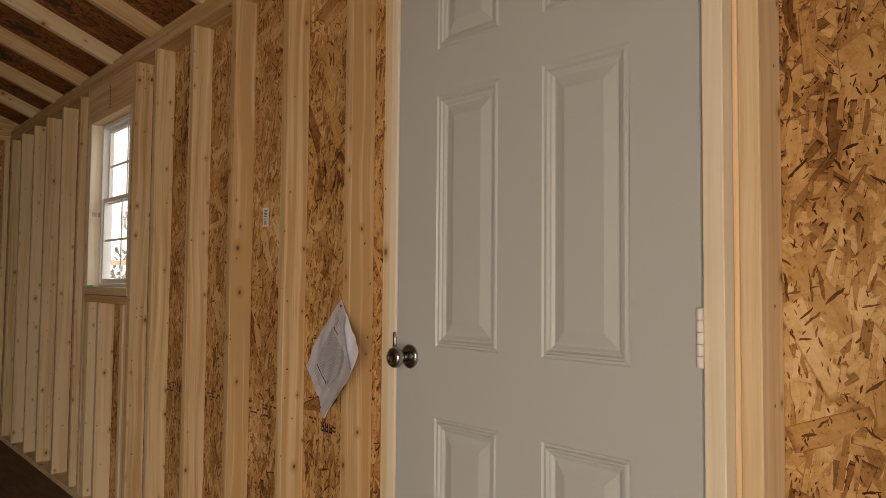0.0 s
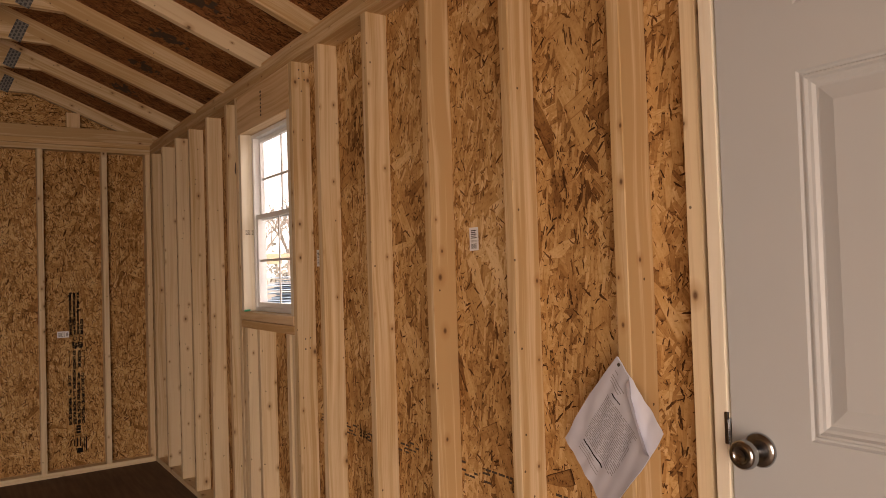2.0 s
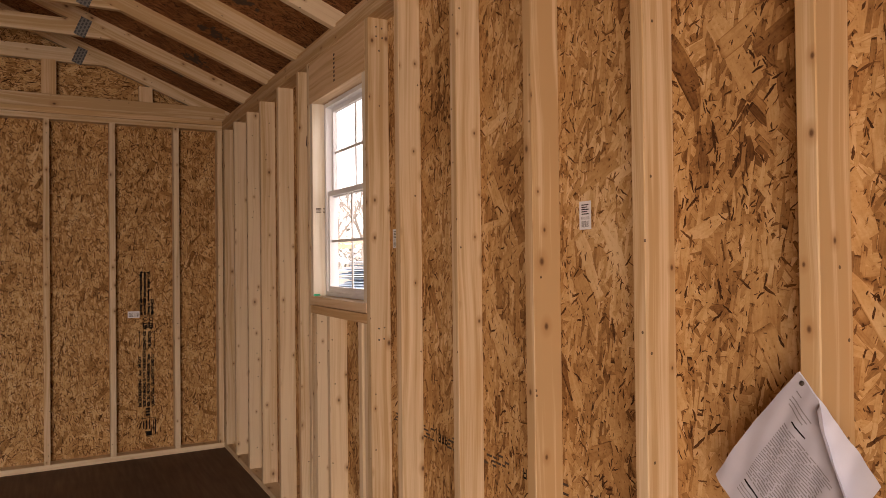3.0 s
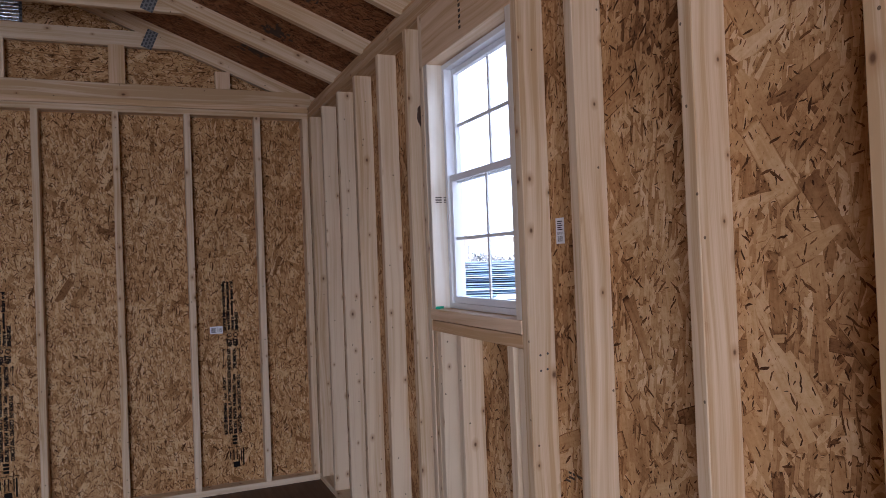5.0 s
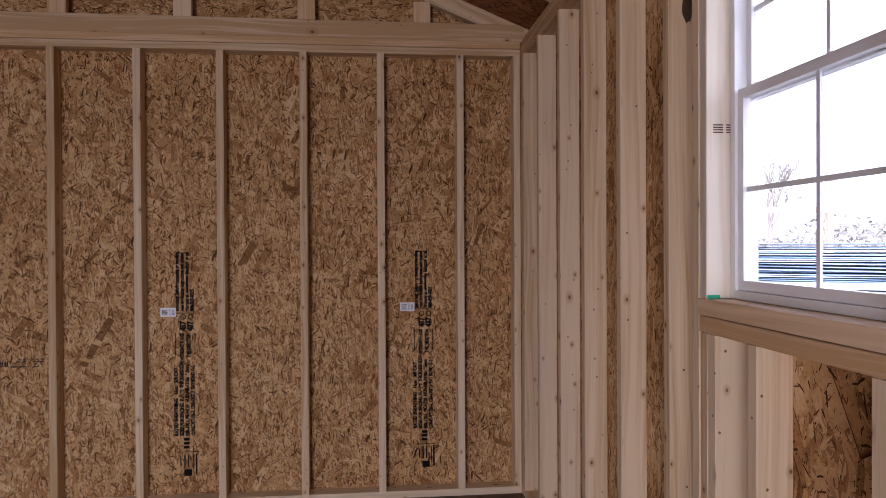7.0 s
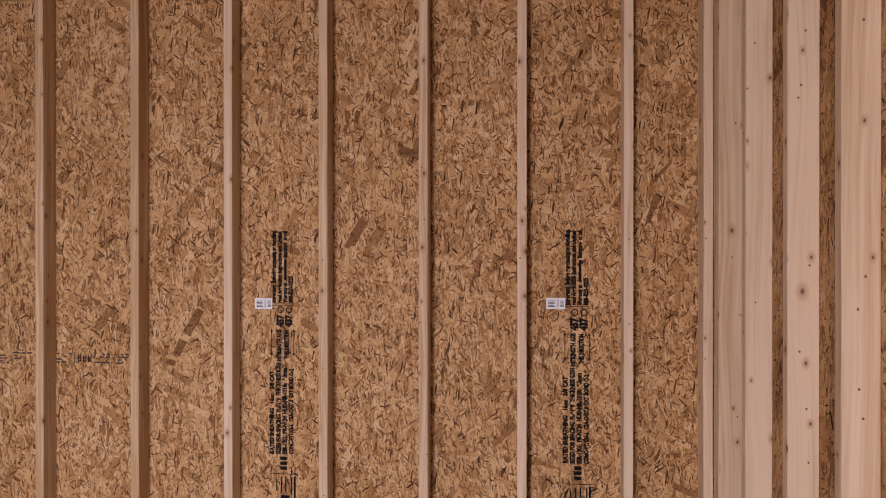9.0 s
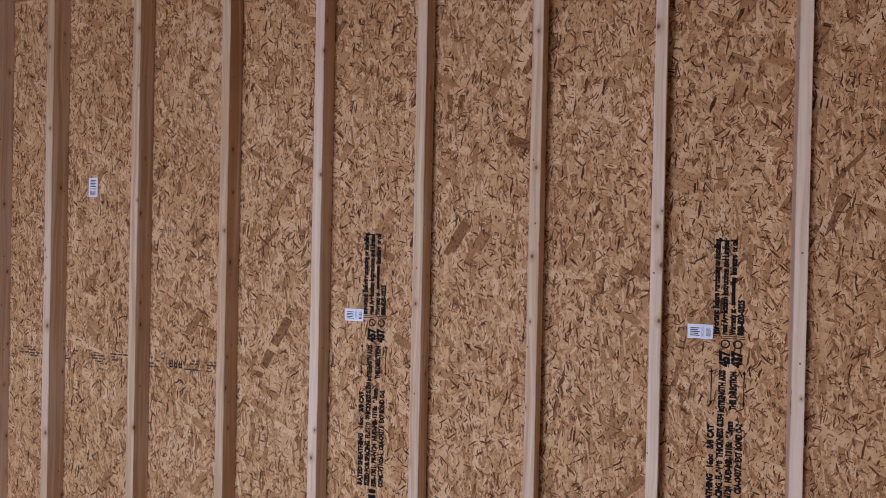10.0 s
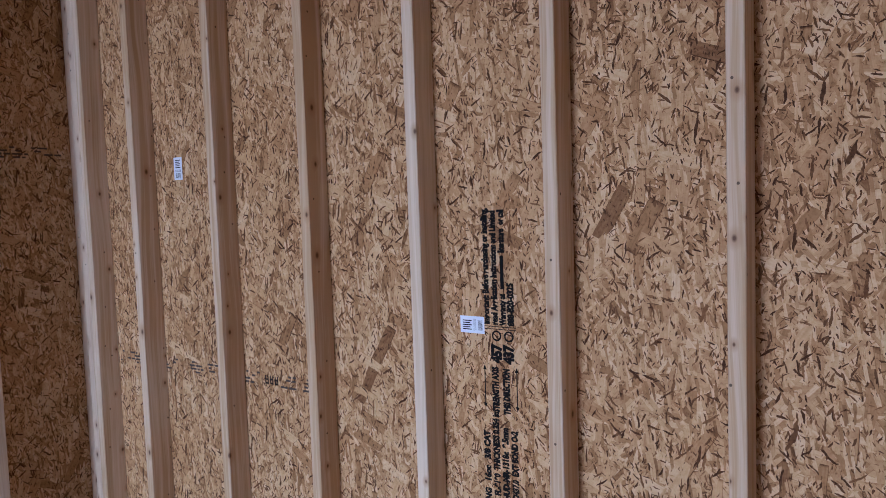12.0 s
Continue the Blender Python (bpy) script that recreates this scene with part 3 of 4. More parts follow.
def roof_stamp(x, y, seed):
    """A smudged dark stamp on the underside of the roof sheathing."""
    bm = bmesh.new()
    rng = random.Random(seed)
    d = Vector((1, 0, -SLOPE)).normalized()
    o = Vector((x, y, rafter_z(x) + up - 0.0015))
    for k in range(45):
        a, b = rng.gauss(-0.01, 0.030), rng.gauss(-0.01, 0.042)
        w, h = rng.uniform(0.012, 0.045), rng.uniform(0.008, 0.030)
        bm.faces.new([bm.verts.new(o + Vector((0, p, 0)) + d * q + Vector((0, 0, -0.00002 * k))) for p, q in ((a, b), (a + w, b), (a + w, b + h), (a, b + h))])
    return part("printed_stamp", bm, INK_FAINT, ceiling, "smudged black stamp on the roof sheathing")


for k, (x, y) in enumerate(((0.90, 4.60), (0.90, 5.19), (0.90, 5.80), (0.86, 6.24), (0.90, 4.02), (0.9, 3.42))):
    roof_stamp(x, y, k)

# gable vent, low part seen above the gable's collar tie
vent = empty("gable_vent", "small bright metal louvred vent in the gable", "vent")
bm = bmesh.new()
for x0, x1 in ((-0.80, -0.785), (-0.61, -0.59), (-0.415, -0.40)):
    add_box(bm, (x0, YB - 0.012, 2.83), (x1, YB - 0.0005, 3.02))
add_box(bm, (-0.80, YB - 0.012, 3.021), (-0.40, YB - 0.0005, 3.035))
add_box(bm, (-0.80, YB - 0.012, 2.815), (-0.40, YB - 0.0005, 2.829))
part("frame", bm, GUSSET, vent)
VENT_METAL = plain_material("vent_metal", (0.75, 0.78, 0.82), 0.25, 0.9)
for half in ((-0.785, -0.61), (-0.59, -0.415)):
    for k in range(9):
        bm = bmesh.new()
        add_box(bm, (half[0], -0.0008, -0.011), (half[1], 0.0008, 0.011))
        bm.transform(pose(0, YB - 0.009, 2.840 + k * 0.021, -35, 0, 0))
        part("slat", bm, VENT_METAL, vent)

# ---- door ----
door = empty("door_1", "closed light grey six-panel door with a nickel knob", "door", "structure")
DX = 1.200


def door_leaf():
    """The leaf: a skin with six embossed panels, on a slab."""
    bm = bmesh.new()
    y0, y1, z0, z1 = DOOR
    cols = ((0.876, 1.100), (1.229, 1.448))
    rows = ((0.27, 0.894), (1.072, 1.715), (1.834, 2.010))
    ys = sorted({y0, y1, *(v for c in cols for v in c)})
    zs = sorted({z0, z1, *(v for r in rows for v in r)})
    grid = {(y, z): bm.verts.new((DX, y, z)) for y in ys for z in zs}
    for a, b in zip(ys, ys[1:]):
        for c, d in zip(zs, zs[1:]):
            if (a, b) in cols and (c, d) in rows:
                ring = [grid[a, c], grid[b, c], grid[b, d], grid[a, d]]
                steps = ((0.004, 0.004), (0.008, 0.004), (0.011, -0.001), (0.015, -0.001), (0.019, 0.004), (0.024, 0.005), (0.030, 0.009), (0.034, 0.009), (0.062, 0.001), (0.066, 0.001))
                for inset, depth in steps:
                    nxt = [bm.verts.new((DX + depth, y, z)) for y, z in ((a + inset, c + inset), (b - inset, c + inset), (b - inset, d - inset), (a + inset, d - inset))]
                    for i in range(4):
                        j = (i + 1) % 4
                        bm.faces.new((ring[i], ring[j], nxt[j], nxt[i]))
                    ring = nxt
                bm.faces.new(ring)
            else:
                bm.faces.new((grid[a, c], grid[b, c], grid[b, d], grid[a, d]))
    bmesh.ops.recalc_face_normals(bm, faces=bm.faces)
    for f in bm.faces:
        if f.normal.x > 0:
            f.normal_flip()
    add_box(bm, (DX + 0.011, y0, z0), (DX + 0.044, y1, z1))
    add_box(bm, (DX + 0.0002, y0, z0), (DX + 0.011, y0 + 0.004, z1))
    add_box(bm, (DX + 0.0002, y1 - 0.004, z0), (DX + 0.011, y1, z1))
    return bm


part("leaf", door_leaf(), DOOR_PAINT, door)
for a, b in (((DX - 0.001, DO[0] - 0.020, Z0), (XA + 0.02, DOOR[0] - 0.004, DO[3])), ((DX - 0.001, DOOR[1] + 0.007, Z0), (XA + 0.02, DO[1] + 0.012, DO[3])),
             ((DX - 0.001, DOOR[0] - 0.004, DOOR[3] + 0.004), (XA + 0.02, DOOR[1] + 0.004, DO[3]))):
    part("jamb", board_bm(a, b), JAMB_WOOD, door, "pale primed wood door jamb")
# stops coloured near black, so the gap round the leaf looks shaded
for a, b in (((DX + 0.046, DOOR[0] - 0.004, Z0), (XA + 0.02, DOOR[0] + 0.012, DOOR[3])), ((DX + 0.046, DOOR[1] - 0.012, Z0), (XA + 0.02, DOOR[1] + 0.0068, DOOR[3]))):
    part("door_stop", board_bm(a, b), DARK_GAP, door)
bm = bmesh.new()
KY, KZ = 1.544, 1.040
knob_pose = pose(DX, KY, KZ, 0, -90, 0)
lathe(bm, [(0.031, 0.0), (0.032, 0.004), (0.029, 0.008), (0.020, 0.011)], 32, knob_pose)
rose = part("rosette", bm, NICKEL, door, "round nickel rosette")
bm = bmesh.new()
lathe(bm, [(0.013, 0.010), (0.012, 0.026), (0.014, 0.032), (0.023, 0.040), (0.0268, 0.050), (0.0262, 0.058), (0.022, 0.0635), (0.013, 0.066), (0.0125, 0.0645), (0.004, 0.064)], 32, knob_pose)
part("knob", bm, NICKEL, rose, "round satin nickel door knob")
bm = bmesh.new()
add_box(bm, (DX - 0.0035, DOOR[1] + 0.001, KZ - 0.008), (DX + 0.02, DOOR[1] + 0.0036, KZ + 0.048))
add_box(bm, (DX - 0.006, DOOR[1] + 0.004, KZ), (DX - 0.0015, DOOR[1] + 0.011, KZ + 0.060))
part("strike_plate", bm, NICKEL, door, "dark metal strike plate on the jamb")
hz0, hz1 = 1.085, 1.192
for k in range(5):
    bm = bmesh.new()
    h = (hz1 - hz0) / 5
    lathe(bm, [(0.0055, 0), (0.0066, 0.001), (0.0066, h - 0.0012), (0.0055, h - 0.0004)], 14, pose(DX - 0.006, DOOR[0] - 0.001, hz0 + k * h))
    if k == 2:
        add_box(bm, (DX - 0.004, DOOR[0] - 0.0006, hz0), (DX + 0.03, DOOR[0] + 0.0006 - 0.001, hz1))
    part("hinge_knuckle", bm, HINGE_PAINT, door, "off-white painted hinge knuckle")

# ---- window ----
window = empty("window_1", "white vinyl single-hung window with divided panes", "window", "structure")
WX = 1.288


def ring_bm(y0, y1, z0, z1, x0, x1, w):
    bm = bmesh.new()
    add_box(bm, (x0, y0, z0), (x1, y0 + w, z1))
    add_box(bm, (x0, y1 - w, z0), (x1, y1, z1))
    add_box(bm, (x0, y0 + w, z0), (x1, y1 - w, z0 + w))
    add_box(bm, (x0, y0 + w, z1 - w), (x1, y1 - w, z1))
    return bm


wy0, wy1, wz0, wz1 = WIN[0] + 0.003, WIN[1] - 0.003, WIN[2] + 0.002, WIN[3] - 0.003
zm = 1.688
part("window_frame", ring_bm(wy0, wy1, wz0, wz1, WX, WX + 0.06, 0.020), VINYL, window)
sash_low = part("sash", ring_bm(wy0 + 0.021, wy1 - 0.021, wz0 + 0.021, zm + 0.012, WX + 0.008, WX + 0.028, 0.024), VINYL, window, "lower white vinyl sash")
sash_top = part("sash", ring_bm(wy0 + 0.021, wy1 - 0.021, zm - 0.016, wz1 - 0.021, WX + 0.031, WX + 0.051, 0.020), VINYL, window, "upper white vinyl sash")
ym = (wy0 + wy1) / 2
for (z0, z1, x, sash) in ((wz0 + 0.045, zm - 0.012, WX + 0.019, sash_low), (zm + 0.004, wz1 - 0.041, WX + 0.041, sash_top)):
    zc = (z0 + z1) / 2
    bm = bmesh.new()
    add_box(bm, (x - 0.003, ym - 0.006, z0 - 0.004), (x + 0.003, ym + 0.006, z1 + 0.004))
    part("muntin", bm, VINYL, sash)
    bm = bmesh.new()
    add_box(bm, (x - 0.0028, wy0 + 0.04, zc - 0.006), (x + 0.0028, wy1 - 0.04, zc + 0.006))
    part("muntin", bm, VINYL, sash)
    bm = bmesh.new()
    add_box(bm, (x + 0.0045, wy0 + 0.038, z0 - 0.006), (x + 0.0065, wy1 - 0.038, z1 + 0.006))
    pane = part("pane", bm, GLASS, sash, "clear glass pane")
    pane.visible_shadow = False
bm = bmesh.new()
add_box(bm, (FA + 0.003, WIN[1] - 0.0018, WIN[2] + 0.001), (FA + 0.035, WIN[1] - 0.0006, WIN[2] + 0.010))
add_box(bm, (FA + 0.001, WIN[1] - 0.02, WIN[2] + 0.0006), (FA + 0.012, WIN[1] - 0.002, WIN[2] + 0.0018))
part("paint_mark", bm, GREEN, wall_a, "small green paint mark on the sill corner")

# ---- paper pinned to the stud ----
paper = empty("paper_notice", "creased printed paper sheets hanging from one corner off a stud", "paper", at=(0, 0, 0))
PIN = Vector((FA, 1.889, 1.167))


def sheet_point(s, t, lift=0.0):
    """A point of the hanging sheet; s runs to the corner nearer the door, t to the other."""
    y = PIN.y + 0.012 - 0.160 * s + 0.158 * t
    z = PIN.z + 0.012 - 0.140 * s - 0.208 * t
    d = s + t
    x = FA - 0.004 - 0.030 * math.sin(min(1, d / 1.6) * math.pi * 0.6) - 0.010 * math.sin(5 * t + 3 * s) * min(1, d) - lift
    x -= 0.022 * max(0, s - 0.55) ** 2 * 4
    # creases
    x -= 0.0022 * min(1, 3 * d) * (math.sin(23 * s + 6 * t) * math.sin(15 * t - 7 * s) + 0.6 * abs(math.sin(9 * (s - 0.7 * t))))
    return Vector((x, y, z))


def sheet_bm(n=20, lift=0.0, edge=None):
    """A bent sheet; edge(t) is where it ends along s, its border curling up."""
    bm = bmesh.new()
    vs = {}
    for i in range(n + 1):
        for j in range(n + 1):
            t = j / n
            s = i / n * (edge(t) if edge else 1.0)
            curl = 0.022 * max(0.0, i / n - 0.72) ** 2 / 0.0784 if edge and edge(t) < 0.99 else 0.0
            vs[i, j] = bm.verts.new(sheet_point(s, t, lift + curl))
    for i in range(n):
        for j in range(n):
            f = bm.faces.new((vs[i, j], vs[i + 1, j], vs[i + 1, j + 1], vs[i, j + 1]))
            f.smooth = True
    return bm


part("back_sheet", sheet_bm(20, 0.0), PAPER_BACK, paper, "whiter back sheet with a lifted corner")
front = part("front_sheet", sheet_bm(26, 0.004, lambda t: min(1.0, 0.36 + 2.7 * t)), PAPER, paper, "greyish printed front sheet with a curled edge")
bm = bmesh.new()


def mark(s0, s1, t0, t1, mi):
    n = max(1, int((s1 - s0) / 0.05))
    for k in range(n):
        a, b = s0 + (s1 - s0) * k / n, s0 + (s1 - s0) * (k + 1) / n
        f = bm.faces.new([bm.verts.new(sheet_point(s, t, 0.0058)) for s, t in ((a, t0), (b, t0), (b, t1), (a, t1))])
        f.material_index = mi


rng = random.Random(3)
for t, s0, s1 in ((0.075, 0.10, 0.17), (0.12, 0.10, 0.36), (0.145, 0.10, 0.34), (0.17, 0.12, 0.32)):
    mark(s0, s1, t, t + 0.008, 0)
mark(0.24, 0.40, 0.215, 0.226, 1)
for k in range(25):
    t = 0.27 + k * 0.0205
    s = 0.20
    while s < 0.72:
        L = rng.uniform(0.03, 0.14)
        mark(s, min(s + L, 0.76), t, t + 0.0085, 0)
        s += L + rng.uniform(0.008, 0.02)
mark(0.22, 0.60, 0.80, 0.813, 1)
for t in (0.84, 0.865, 0.89):
    mark(0.22, 0.22 + rng.uniform(0.15, 0.4), t, t + 0.007, 0)
part("print", bm, [PRINT_GREY, INK], paper, "grey lines of small print")
bm = bmesh.new()
lathe(bm, [(0.004, 0.0), (0.005, 0.002), (0.003, 0.004)], 12, pose(PIN.x - 0.011, PIN.y + 0.002, PIN.z - 0.006, 0, -90, 0))
add_box(bm, (PIN.x - 0.011, PIN.y + 0.001, PIN.z - 0.007), (PIN.x + 0.004, PIN.y + 0.003, PIN.z - 0.005))
part("nail", bm, NAIL, paper, "dark nail holding the paper")

# ---- printed stamps and stickers on the sheathing ----
def on_b(x, z, turn=0):
    """Lettering on the end wall, read from inside; turn in degrees."""
    return Matrix.Translation((x, YB - 0.0006, z)) @ Matrix.Rotation(radians(90), 4, "X") @ Matrix.Rotation(radians(turn), 4, "Z")


def on_a(y, z, turn=0):
    return Matrix.Translation((XA - 0.0006, y, z)) @ Matrix.Rotation(radians(-90), 4, "Z") @ Matrix.Rotation(radians(90), 4, "X") @ Matrix.Rotation(radians(turn), 4, "Z")


def on_c(y, z, turn=0):
    return Matrix.Translation((XC + 0.0006, y, z)) @ Matrix.Rotation(radians(90), 4, "Z") @ Matrix.Rotation(radians(90), 4, "X") @ Matrix.Rotation(radians(turn), 4, "Z")


def grade_stamp(parent, x0):
    """The tall stamp, lettered up the sheet: columns from x0 to the right."""
    bm = bmesh.new()

    def col(words, x, z, size, long):
        m = on_b(x, z, 90)
        start = len(bm.verts)
        text_into(bm, words, size, Matrix())
        bm.verts.ensure_lookup_table()
        vs = [bm.verts[i] for i in range(start, len(bm.verts))]
        w = max(v.co.x for v in vs) or 1
        bmesh.ops.transform(bm, matrix=m @ Matrix.Diagonal((long / w, 1, 1, 1)), verts=vs)

    col("Important: Before purchasing or installing,", x0 + 0.018, 0.985, 0.026, 0.315)
    col("read Application Instructions and Limited", x0 + 0.044, 0.985, 0.026, 0.308)
    col("or call", x0 + 0.069, 1.255, 0.026, 0.040)
    col("literature", x0 + 0.069, 1.180, 0.026, 0.065)
    col("Warranty at", x0 + 0.069, 0.985, 0.026, 0.085)
    flat(bm, on_b(x0 + 0.069, 1.082, 90), 0, 0.002, 0.09, 0.013)
    col("888-820-0325", x0 + 0.094, 0.985, 0.026, 0.115)
    for k in (0, 1):
        flat(bm, on_b(x0 + 0.1, 0.972 + k * 0.007, 90), 0, 0, 0.002, 0.118)
    col("457", x0 + 0.053, 0.882, 0.042, 0.052)
    col("437", x0 + 0.090, 0.882, 0.042, 0.052)
    for dx in (0.040, 0.078):
        m = on_b(x0 + dx, 0.955, 0)
        for k in range(16):
            a0, a1 = 2 * math.pi * k / 16, 2 * math.pi * (k + 1) / 16
            bm.faces.new([bm.verts.new(m @ Vector((r * math.cos(a), r * math.sin(a), 0))) for r, a in ((0.015, a0), (0.015, a1), (0.010, a1), (0.010, a0))][::-1])
    col("STRENGTH AXIS", x0 + 0.042, 0.745, 0.027, 0.125)
    col("THIS DIRECTION", x0 + 0.076, 0.742, 0.027, 0.125)
    for x in (x0 + 0.000, x0 + 0.099):
        flat(bm, on_b(x, 0.757, 0), -0.0016, 0, 0.0016, 0.112)
        for z, d in ((0.869, 1), (0.757, -1)):
            m = on_b(x, z, 0)
            bm.faces.new([bm.verts.new(m @ Vector(p)) for p in ((-0.006, -0.010 * d, 0), (0.006, -0.010 * d, 0), (0, 0.004 * d, 0))][::d])
    col("RATED SHEATHING   16oc   3/8 CAT", x0 + 0.010, 0.330, 0.026, 0.36)
    col("SIZED FOR SPACING  FL-9190  THICKNESS 0.354 in", x0 + 0.039, 0.330, 0.026, 0.415)
    col("ESR-1301  PR-N124  HUD-MR-1318c  9.5mm", x0 + 0.067, 0.330, 0.026, 0.375)
    col("CONC-VT1026-L  CSA-O437.0  EXT BOND O-2", x0 + 0.096, 0.330, 0.026, 0.37)
    # the mark of the mill, as plain blocks
    for k in range(3):
        flat(bm, on_b(x0 + 0.068, 0.262 + k * 0.021, 90), 0, 0, 0.015, 0.030)
    flat(bm, on_b(x0 + 0.115, 0.243, 90), 0, 0, 0.003, 0.11)
    for dx, z, h, w in ((0.020, 0.170, 0.05, 0.006), (0.040, 0.165, 0.065, 0.007), (0.060, 0.165, 0.065, 0.006), (0.086, 0.155, 0.075, 0.006), (0.098, 0.125, 0.11, 0.009)):
        flat(bm, on_b(x0 + dx, z, 0), 0, 0, w, h)
    flat(bm, on_b(x0 + 0.040, 0.118, 0), 0, 0, 0.040, 0.034)
    return part("printed_stamp", bm, INK, parent, "black printed sheathing stamp, read sideways")


grade_stamp(panels_b[1], -0.600)
grade_stamp(panels_b[2], 0.655)


def small_stamp(parent, place, long, spots, seed):
    """A faint line of small print along a sheet, too small to read, as bars; spots carry bold blocks."""
    bm = bmesh.new()
    rng = random.Random(seed)
    for row in range(4):
        s = 0.0
        while s < long:
            L = rng.uniform(0.010, 0.040)
            if (rng.random() < 0.68) and not any(a - 0.02 < s < a + 0.09 for a in spots):
                flat(bm, place, s, row * 0.0125, s + L, row * 0.0125 + 0.0068, 0)
            s += L + 0.006 + (rng.uniform(0.02, 0.10) if rng.random() < 0.25 else 0)
    for a in spots:
        for k in range(3):
            x = a + k * 0.024
            for q in ((x, 0.008, x + 0.005, 0.038), (x + 0.012, 0.008, x + 0.017, 0.038), (x + 0.004, 0.032, x + 0.013, 0.038), (x + 0.004, 0.019, x + 0.013, 0.024)):
                flat(bm, place, *q, 1)
        flat(bm, place, a + 0.080, -0.004, a + 0.082, 0.048, 1)
    return part("printed_stamp", bm, [INK_FAINT, INK], parent, "faint black line of small print")


small_stamp(panels_b[0], on_b(-1.255, 0.752, 180), 1.15, (0.175,), 4)
small_stamp(panels_a["p2"], on_a(2.06, 0.775, 180), 1.0, (0.02, 0.72), 8)
small_stamp(panels_a["p3"], on_a(3.10, 0.765, 180), 0.66, (0.20,), 9)
small_stamp(panels_c[-1], on_c(6.30, 1.545, 0), 0.25, (), 12)
bm = bmesh.new()
text_into(bm, "020", 0.062, on_c(6.145, 1.553))
part("printed_stamp", bm, INK, panels_c[-1], "bold black printed number")
bm = bmesh.new()
for k in range(7):
    flat(bm, on_a(4.165, 2.165 + k * 0.019, 0), 0, 0, 0.018, 0.011)
bm.transform(Matrix.Translation((FA - XA, 0, 0)))
part("printed_stamp", bm, INK_FAINT, wall_a, "column of dark printed blocks on the header")
bm = bmesh.new()
for y0, w, rows_n in ((0, 0.026, 4), (0.034, 0.022, 4)):
    for r in range(rows_n):
        flat(bm, Matrix.Translation((FA + 0.018 + y0, WIN[1] - 0.0012, 1.60 + r * 0.006)) @ Matrix.Rotation(radians(90), 4, "X"), 0, 0, w, 0.003)
part("printed_stamp", bm, INK_FAINT, wall_a, "small grade mark on the window lining")


def sticker(parent, m, w, h, upright=True):
    """A small white label with a dark square and bars."""
    bm = bmesh.new()
    flat(bm, m, 0, 0, w, h, 0)
    up = m @ Matrix.Translation((0, 0, 0.0004))
    rng = random.Random(7)
    if upright:
        sq = (w * 0.2, h * 0.52, w * 0.8, h * 0.92)
        bar = [(w * 0.2 + k * w * 0.055, h * 0.08, w * 0.2 + k * w * 0.055 + w * rng.choice((0.02, 0.035)), h * 0.30) for k in range(11)]
        txt = [(w * 0.15, h * 0.36 + k * h * 0.035, w * 0.85, h * 0.375 + k * h * 0.035) for k in range(3)]
    else:
        sq = (w * 0.10, h * 0.18, w * 0.48, h * 0.82)
        bar = [(w * 0.74, h * 0.2 + k * h * 0.055, w * 0.92, h * 0.2 + k * h * 0.055 + h * rng.choice((0.02, 0.035))) for k in range(11)]
        txt = [(w * 0.56 + k * w * 0.04, h * 0.15, w * 0.575 + k * w * 0.04, h * 0.85) for k in range(3)]
    # the square mark as a plain frame with a few bars
    x0, y0, x1, y1 = sq
    for k in range(5):
        flat(bm, up, x0, y0 + (y1 - y0) * (k * 0.2 + 0.02), x1 - (x1 - x0) * 0.18 * (k % 2), y0 + (y1 - y0) * (k * 0.2 + 0.11), 1)
    for q in bar:
        flat(bm, up, *q, 1)
    for q in txt:
        flat(bm, up, *q, 2)
    return part("sticker", bm, [STICKER, INK, PRINT_GREY], parent, "small white label with dark bars")


lift = Matrix.Translation((0, -0.0006, 0))
sticker(panels_b[1], lift @ on_b(-0.675, 0.957), 0.078, 0.047, False)
sticker(panels_b[2], lift @ on_b(0.578, 0.968), 0.078, 0.047, False)
sticker(panels_b[0], lift @ on_b(-1.945, 1.436), 0.050, 0.084)
lift = Matrix.Translation((-0.0006, 0, 0))
sticker(panels_a["p2"], lift @ on_a(2.578, 1.442), 0.046, 0.072)
sticker(panels_a["p3"], lift @ on_a(3.735, 1.415), 0.045, 0.074)

# ---- outside ----
bm = bmesh.new()
add_box(bm, (-900, -900, -0.9), (900, 900, -0.35))
tagged(finish("ground", bm, GROUND), "pale dry gravel yard outside the shed", "ground", kind="structure")


def sheet_stack(x, y, lx, ly, n, material, turn, seed, label):
    """A pile of thin sheets, unevenly laid."""
    rng = random.Random(seed)
    ob = empty("sheet_stack", label, "sheet stack", group="stacked sheets in the yard", at=(x, y, -0.35))
    ob.rotation_euler.z = radians(turn)
    z = 0.0
    for k in range(n):
        h = rng.uniform(0.03, 0.07)
        dx, dy = rng.uniform(-0.25, 0.25), rng.uniform(-0.15, 0.15)
        bm = bmesh.new()
        add_box(bm, (-lx / 2 + dx, -ly / 2 + dy, z), (lx / 2 + dx, ly / 2 + dy, z + h * rng.uniform(0.3, 0.8)))
        bm.transform(Matrix.Rotation(radians(rng.gauss(0, 0.25)), 4, "Y") @ Matrix.Rotation(radians(rng.gauss(0, 1.5)), 4, "Z"))
        part("sheet", bm, material if rng.random() < 0.75 else SHEET_PALE, ob)
        z += h
    return ob


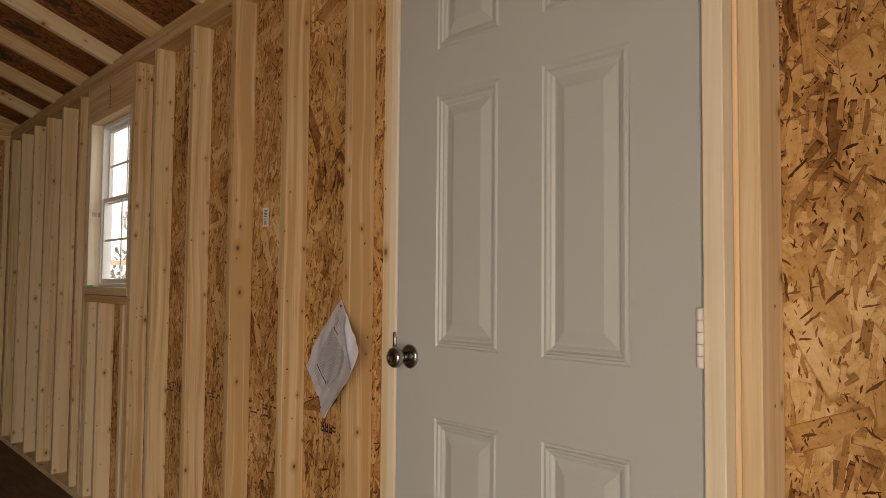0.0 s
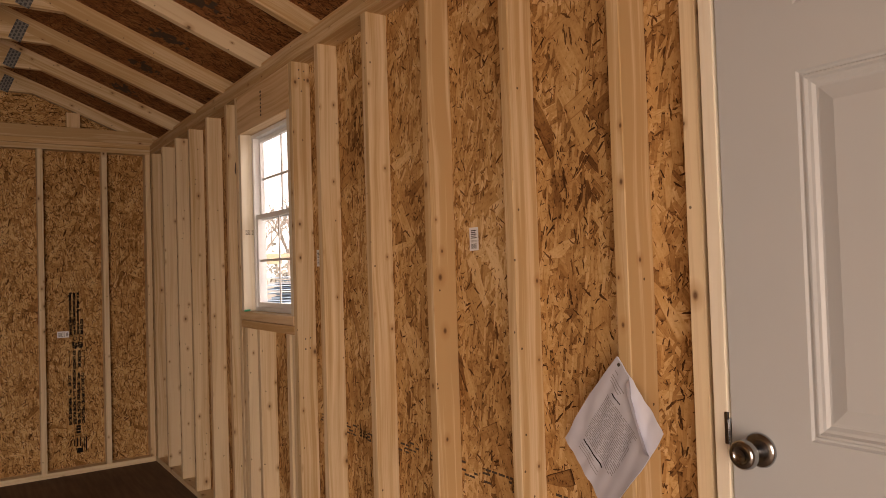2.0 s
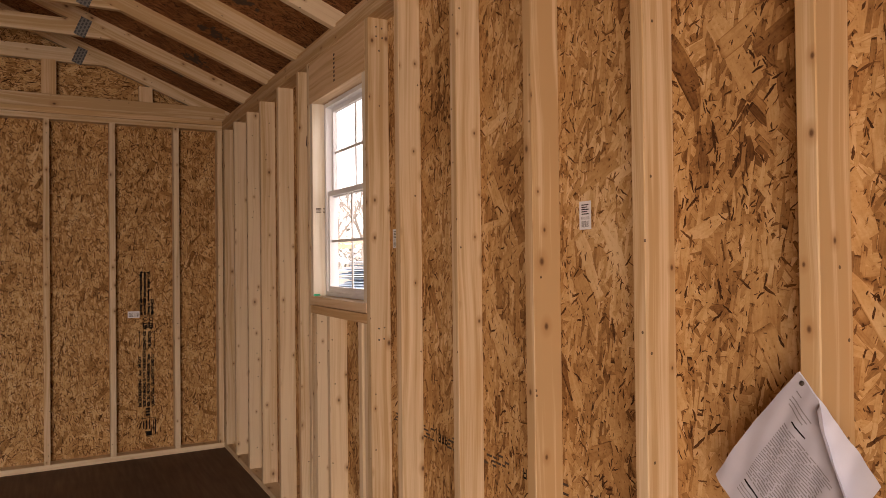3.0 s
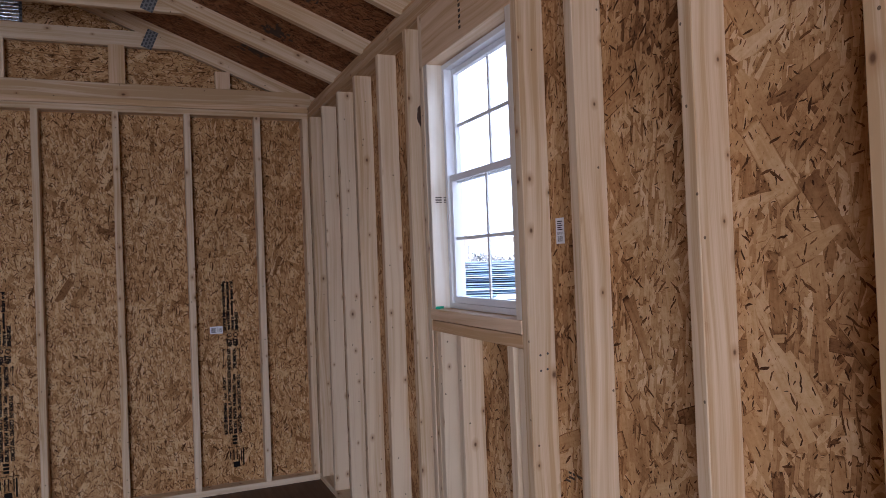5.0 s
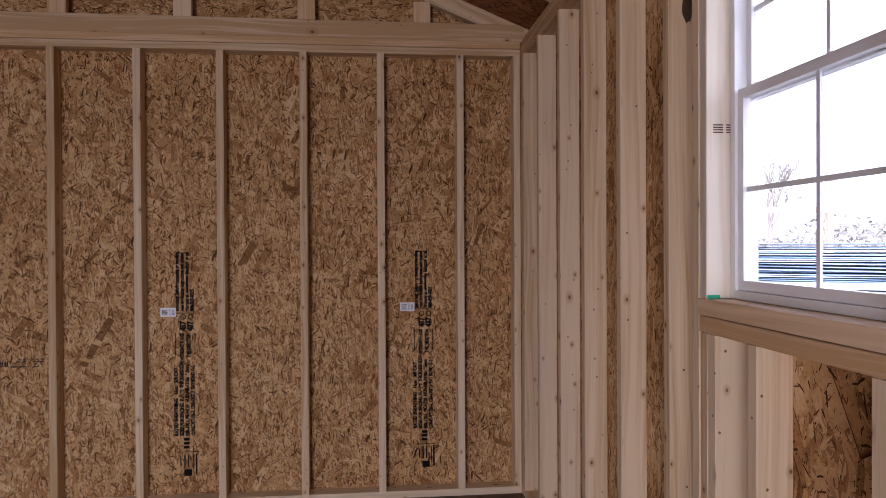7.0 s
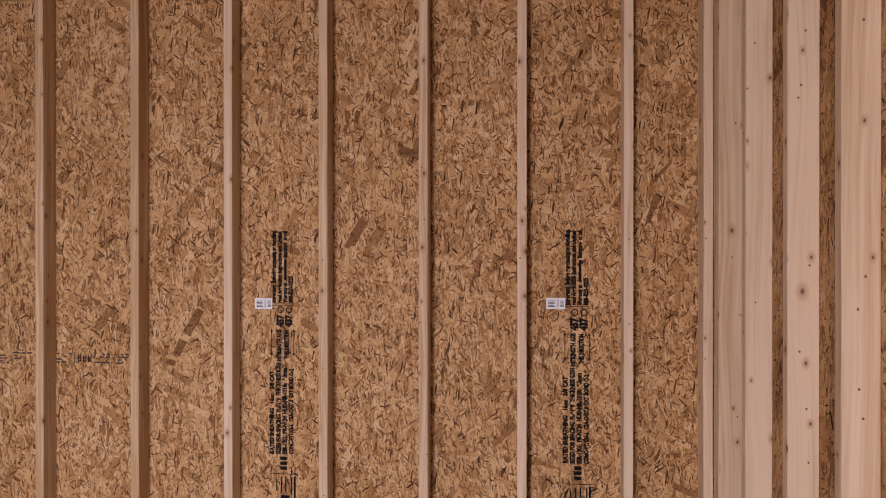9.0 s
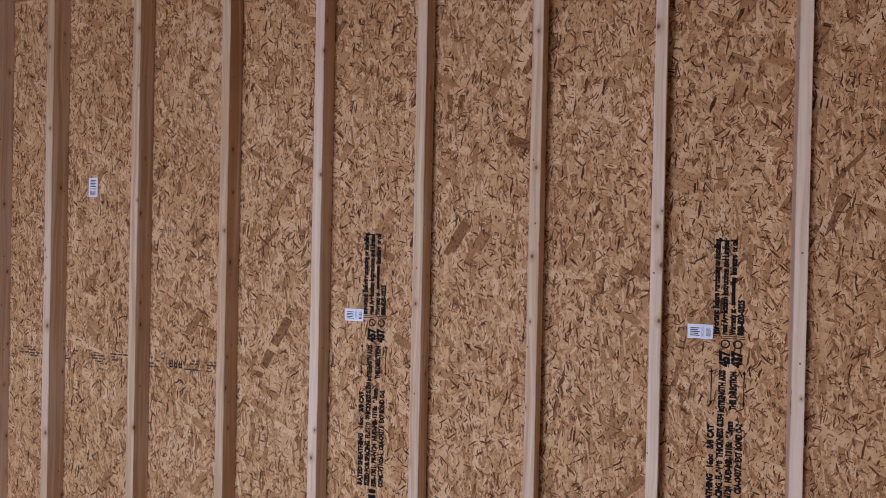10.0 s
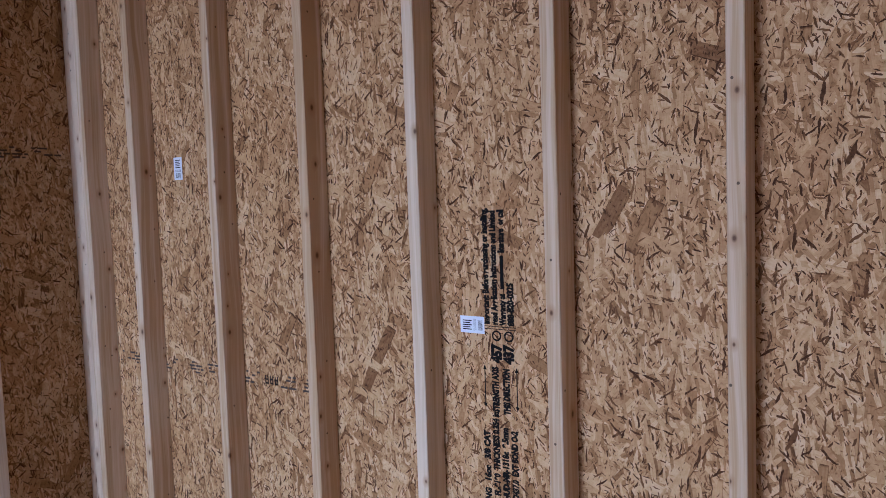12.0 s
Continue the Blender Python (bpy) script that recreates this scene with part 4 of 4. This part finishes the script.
sheet_stack(9.2, 16.3, 6.4, 1.6, 36, SHEET_METAL, -32, 1, "tall pile of dark blue-grey metal sheets")
sheet_stack(8.0, 12.2, 4.6, 1.4, 21, SHEET_PALE, -30, 2, "low pile of pale metal sheets")
sheet_stack(15.5, 27, 7.0, 1.6, 30, SHEET_METAL, -25, 3, "wide pile of dark blue-grey metal sheets")
for k, (x, y, h) in enumerate(((8.6, 20.5, 3.0), (11.6, 19.2, 3.3), (6.5, 21.5, 2.8))):
    fr = empty("post_frame", "pale wooden rack post beside the stacked sheets", "post", group="rack posts", at=(x, y, -0.35))
    bm = bmesh.new()
    add_box(bm, (-0.07, -0.07, 0), (0.07, 0.07, h))
    part("post", bm, POST_WOOD, fr)
    bm = bmesh.new()
    add_box(bm, (-1.6, -0.05, h * 0.72), (1.6, -0.0705, h * 0.72 + 0.14))
    part("rail", bm, POST_WOOD, fr)


def bare_tree(x, y, height, seed):
    """A leafless tree: tapered trunk, limbs that fork into twigs."""
    rng = random.Random(seed)
    ob = empty("bare_tree", "leafless grey-brown tree behind the yard", "tree", group="trees behind the yard", at=(x, y, -0.35))
    trunk, crown = bmesh.new(), bmesh.new()

    def limb(bm, p, d, length, r, depth):
        q = p + d * length
        side = d.orthogonal().normalized()
        up = d.cross(side)
        n = 6 if depth < 2 else 4
        ra, rb = [], []
        for i in range(n):
            a = 2 * math.pi * i / n
            o = side * math.cos(a) + up * math.sin(a)
            ra.append(bm.verts.new(p + o * r))
            rb.append(bm.verts.new(q + o * r * 0.65))
        for i in range(n):
            bm.faces.new((ra[i], ra[(i + 1) % n], rb[(i + 1) % n], rb[i]))
        if depth >= 5:
            return
        for k in range(3 if depth else 5):
            nd = (d + Vector((rng.uniform(-1, 1), rng.uniform(-1, 1), rng.uniform(-0.2, 0.7))) * 0.75).normalized()
            limb(crown, p + d * length * rng.uniform(0.65, 1.0), nd, length * rng.uniform(0.55, 0.8), r * 0.58, depth + 1)

    limb(trunk, Vector((0, 0, 0)), Vector((rng.uniform(-0.05, 0.05), 0, 1)).normalized(), height * 0.34, height * 0.022, 0)
    part("trunk", trunk, BARK, ob)
    part("crown", crown, BARK, ob)


for k, (x, y, h) in enumerate(((22, 62, 9), (33, 58, 10), (44, 50, 8), (13, 68, 9), (54, 40, 9), (28, 70, 11))):
    bare_tree(x, y, h, 40 + k)


def far_wood():
    """A far line of scrub and conifers: many small clumps."""
    rng = random.Random(9)
    bm = bmesh.new()
    for k in range(5000):
        a = rng.uniform(radians(-5), radians(95))
        d = rng.uniform(120, 160)
        h = rng.uniform(0.3, 1) * (7 + 3 * math.sin(a * 9) + 2 * math.sin(a * 23))
        p = Vector((d * math.sin(a), d * math.cos(a), -0.4 + h * rng.random()))
        r = rng.uniform(0.3, 0.8)
        vs = [bm.verts.new(p + Vector((rng.uniform(-1, 1), rng.uniform(-1, 1), rng.uniform(-1, 1))) * r) for _ in range(5)]
        for i, j, l in ((0, 1, 2), (0, 2, 3), (0, 3, 4), (1, 2, 4), (1, 3, 4)):
            bm.faces.new((vs[i], vs[j], vs[l]))
    tagged(finish("far_wood", bm, EVERGREEN), "far dark line of scrub and trees", "woods", kind="stuff")


far_wood()

# pale hazy sky all round the horizon
haze = Tree("hazy_sky")
haze.put(haze.bsdf.inputs["Emission Color"], (0.90, 0.955, 1.0, 1))
haze.put(haze.bsdf.inputs["Emission Strength"], 2.6)
bm = bmesh.new()
ring = [[bm.verts.new((320 * math.cos(a), 320 * math.sin(a), z)) for a in (2 * math.pi * i / 64 for i in range(64))] for z in (-2, 205)]
for i in range(64):
    bm.faces.new((ring[0][i], ring[1][i], ring[1][(i + 1) % 64], ring[0][(i + 1) % 64]))
tagged(finish("backdrop", bm, haze.done((0.0, 0.0, 0.0), 1.0)), "white hazy sky along the horizon", "sky", kind="structure")
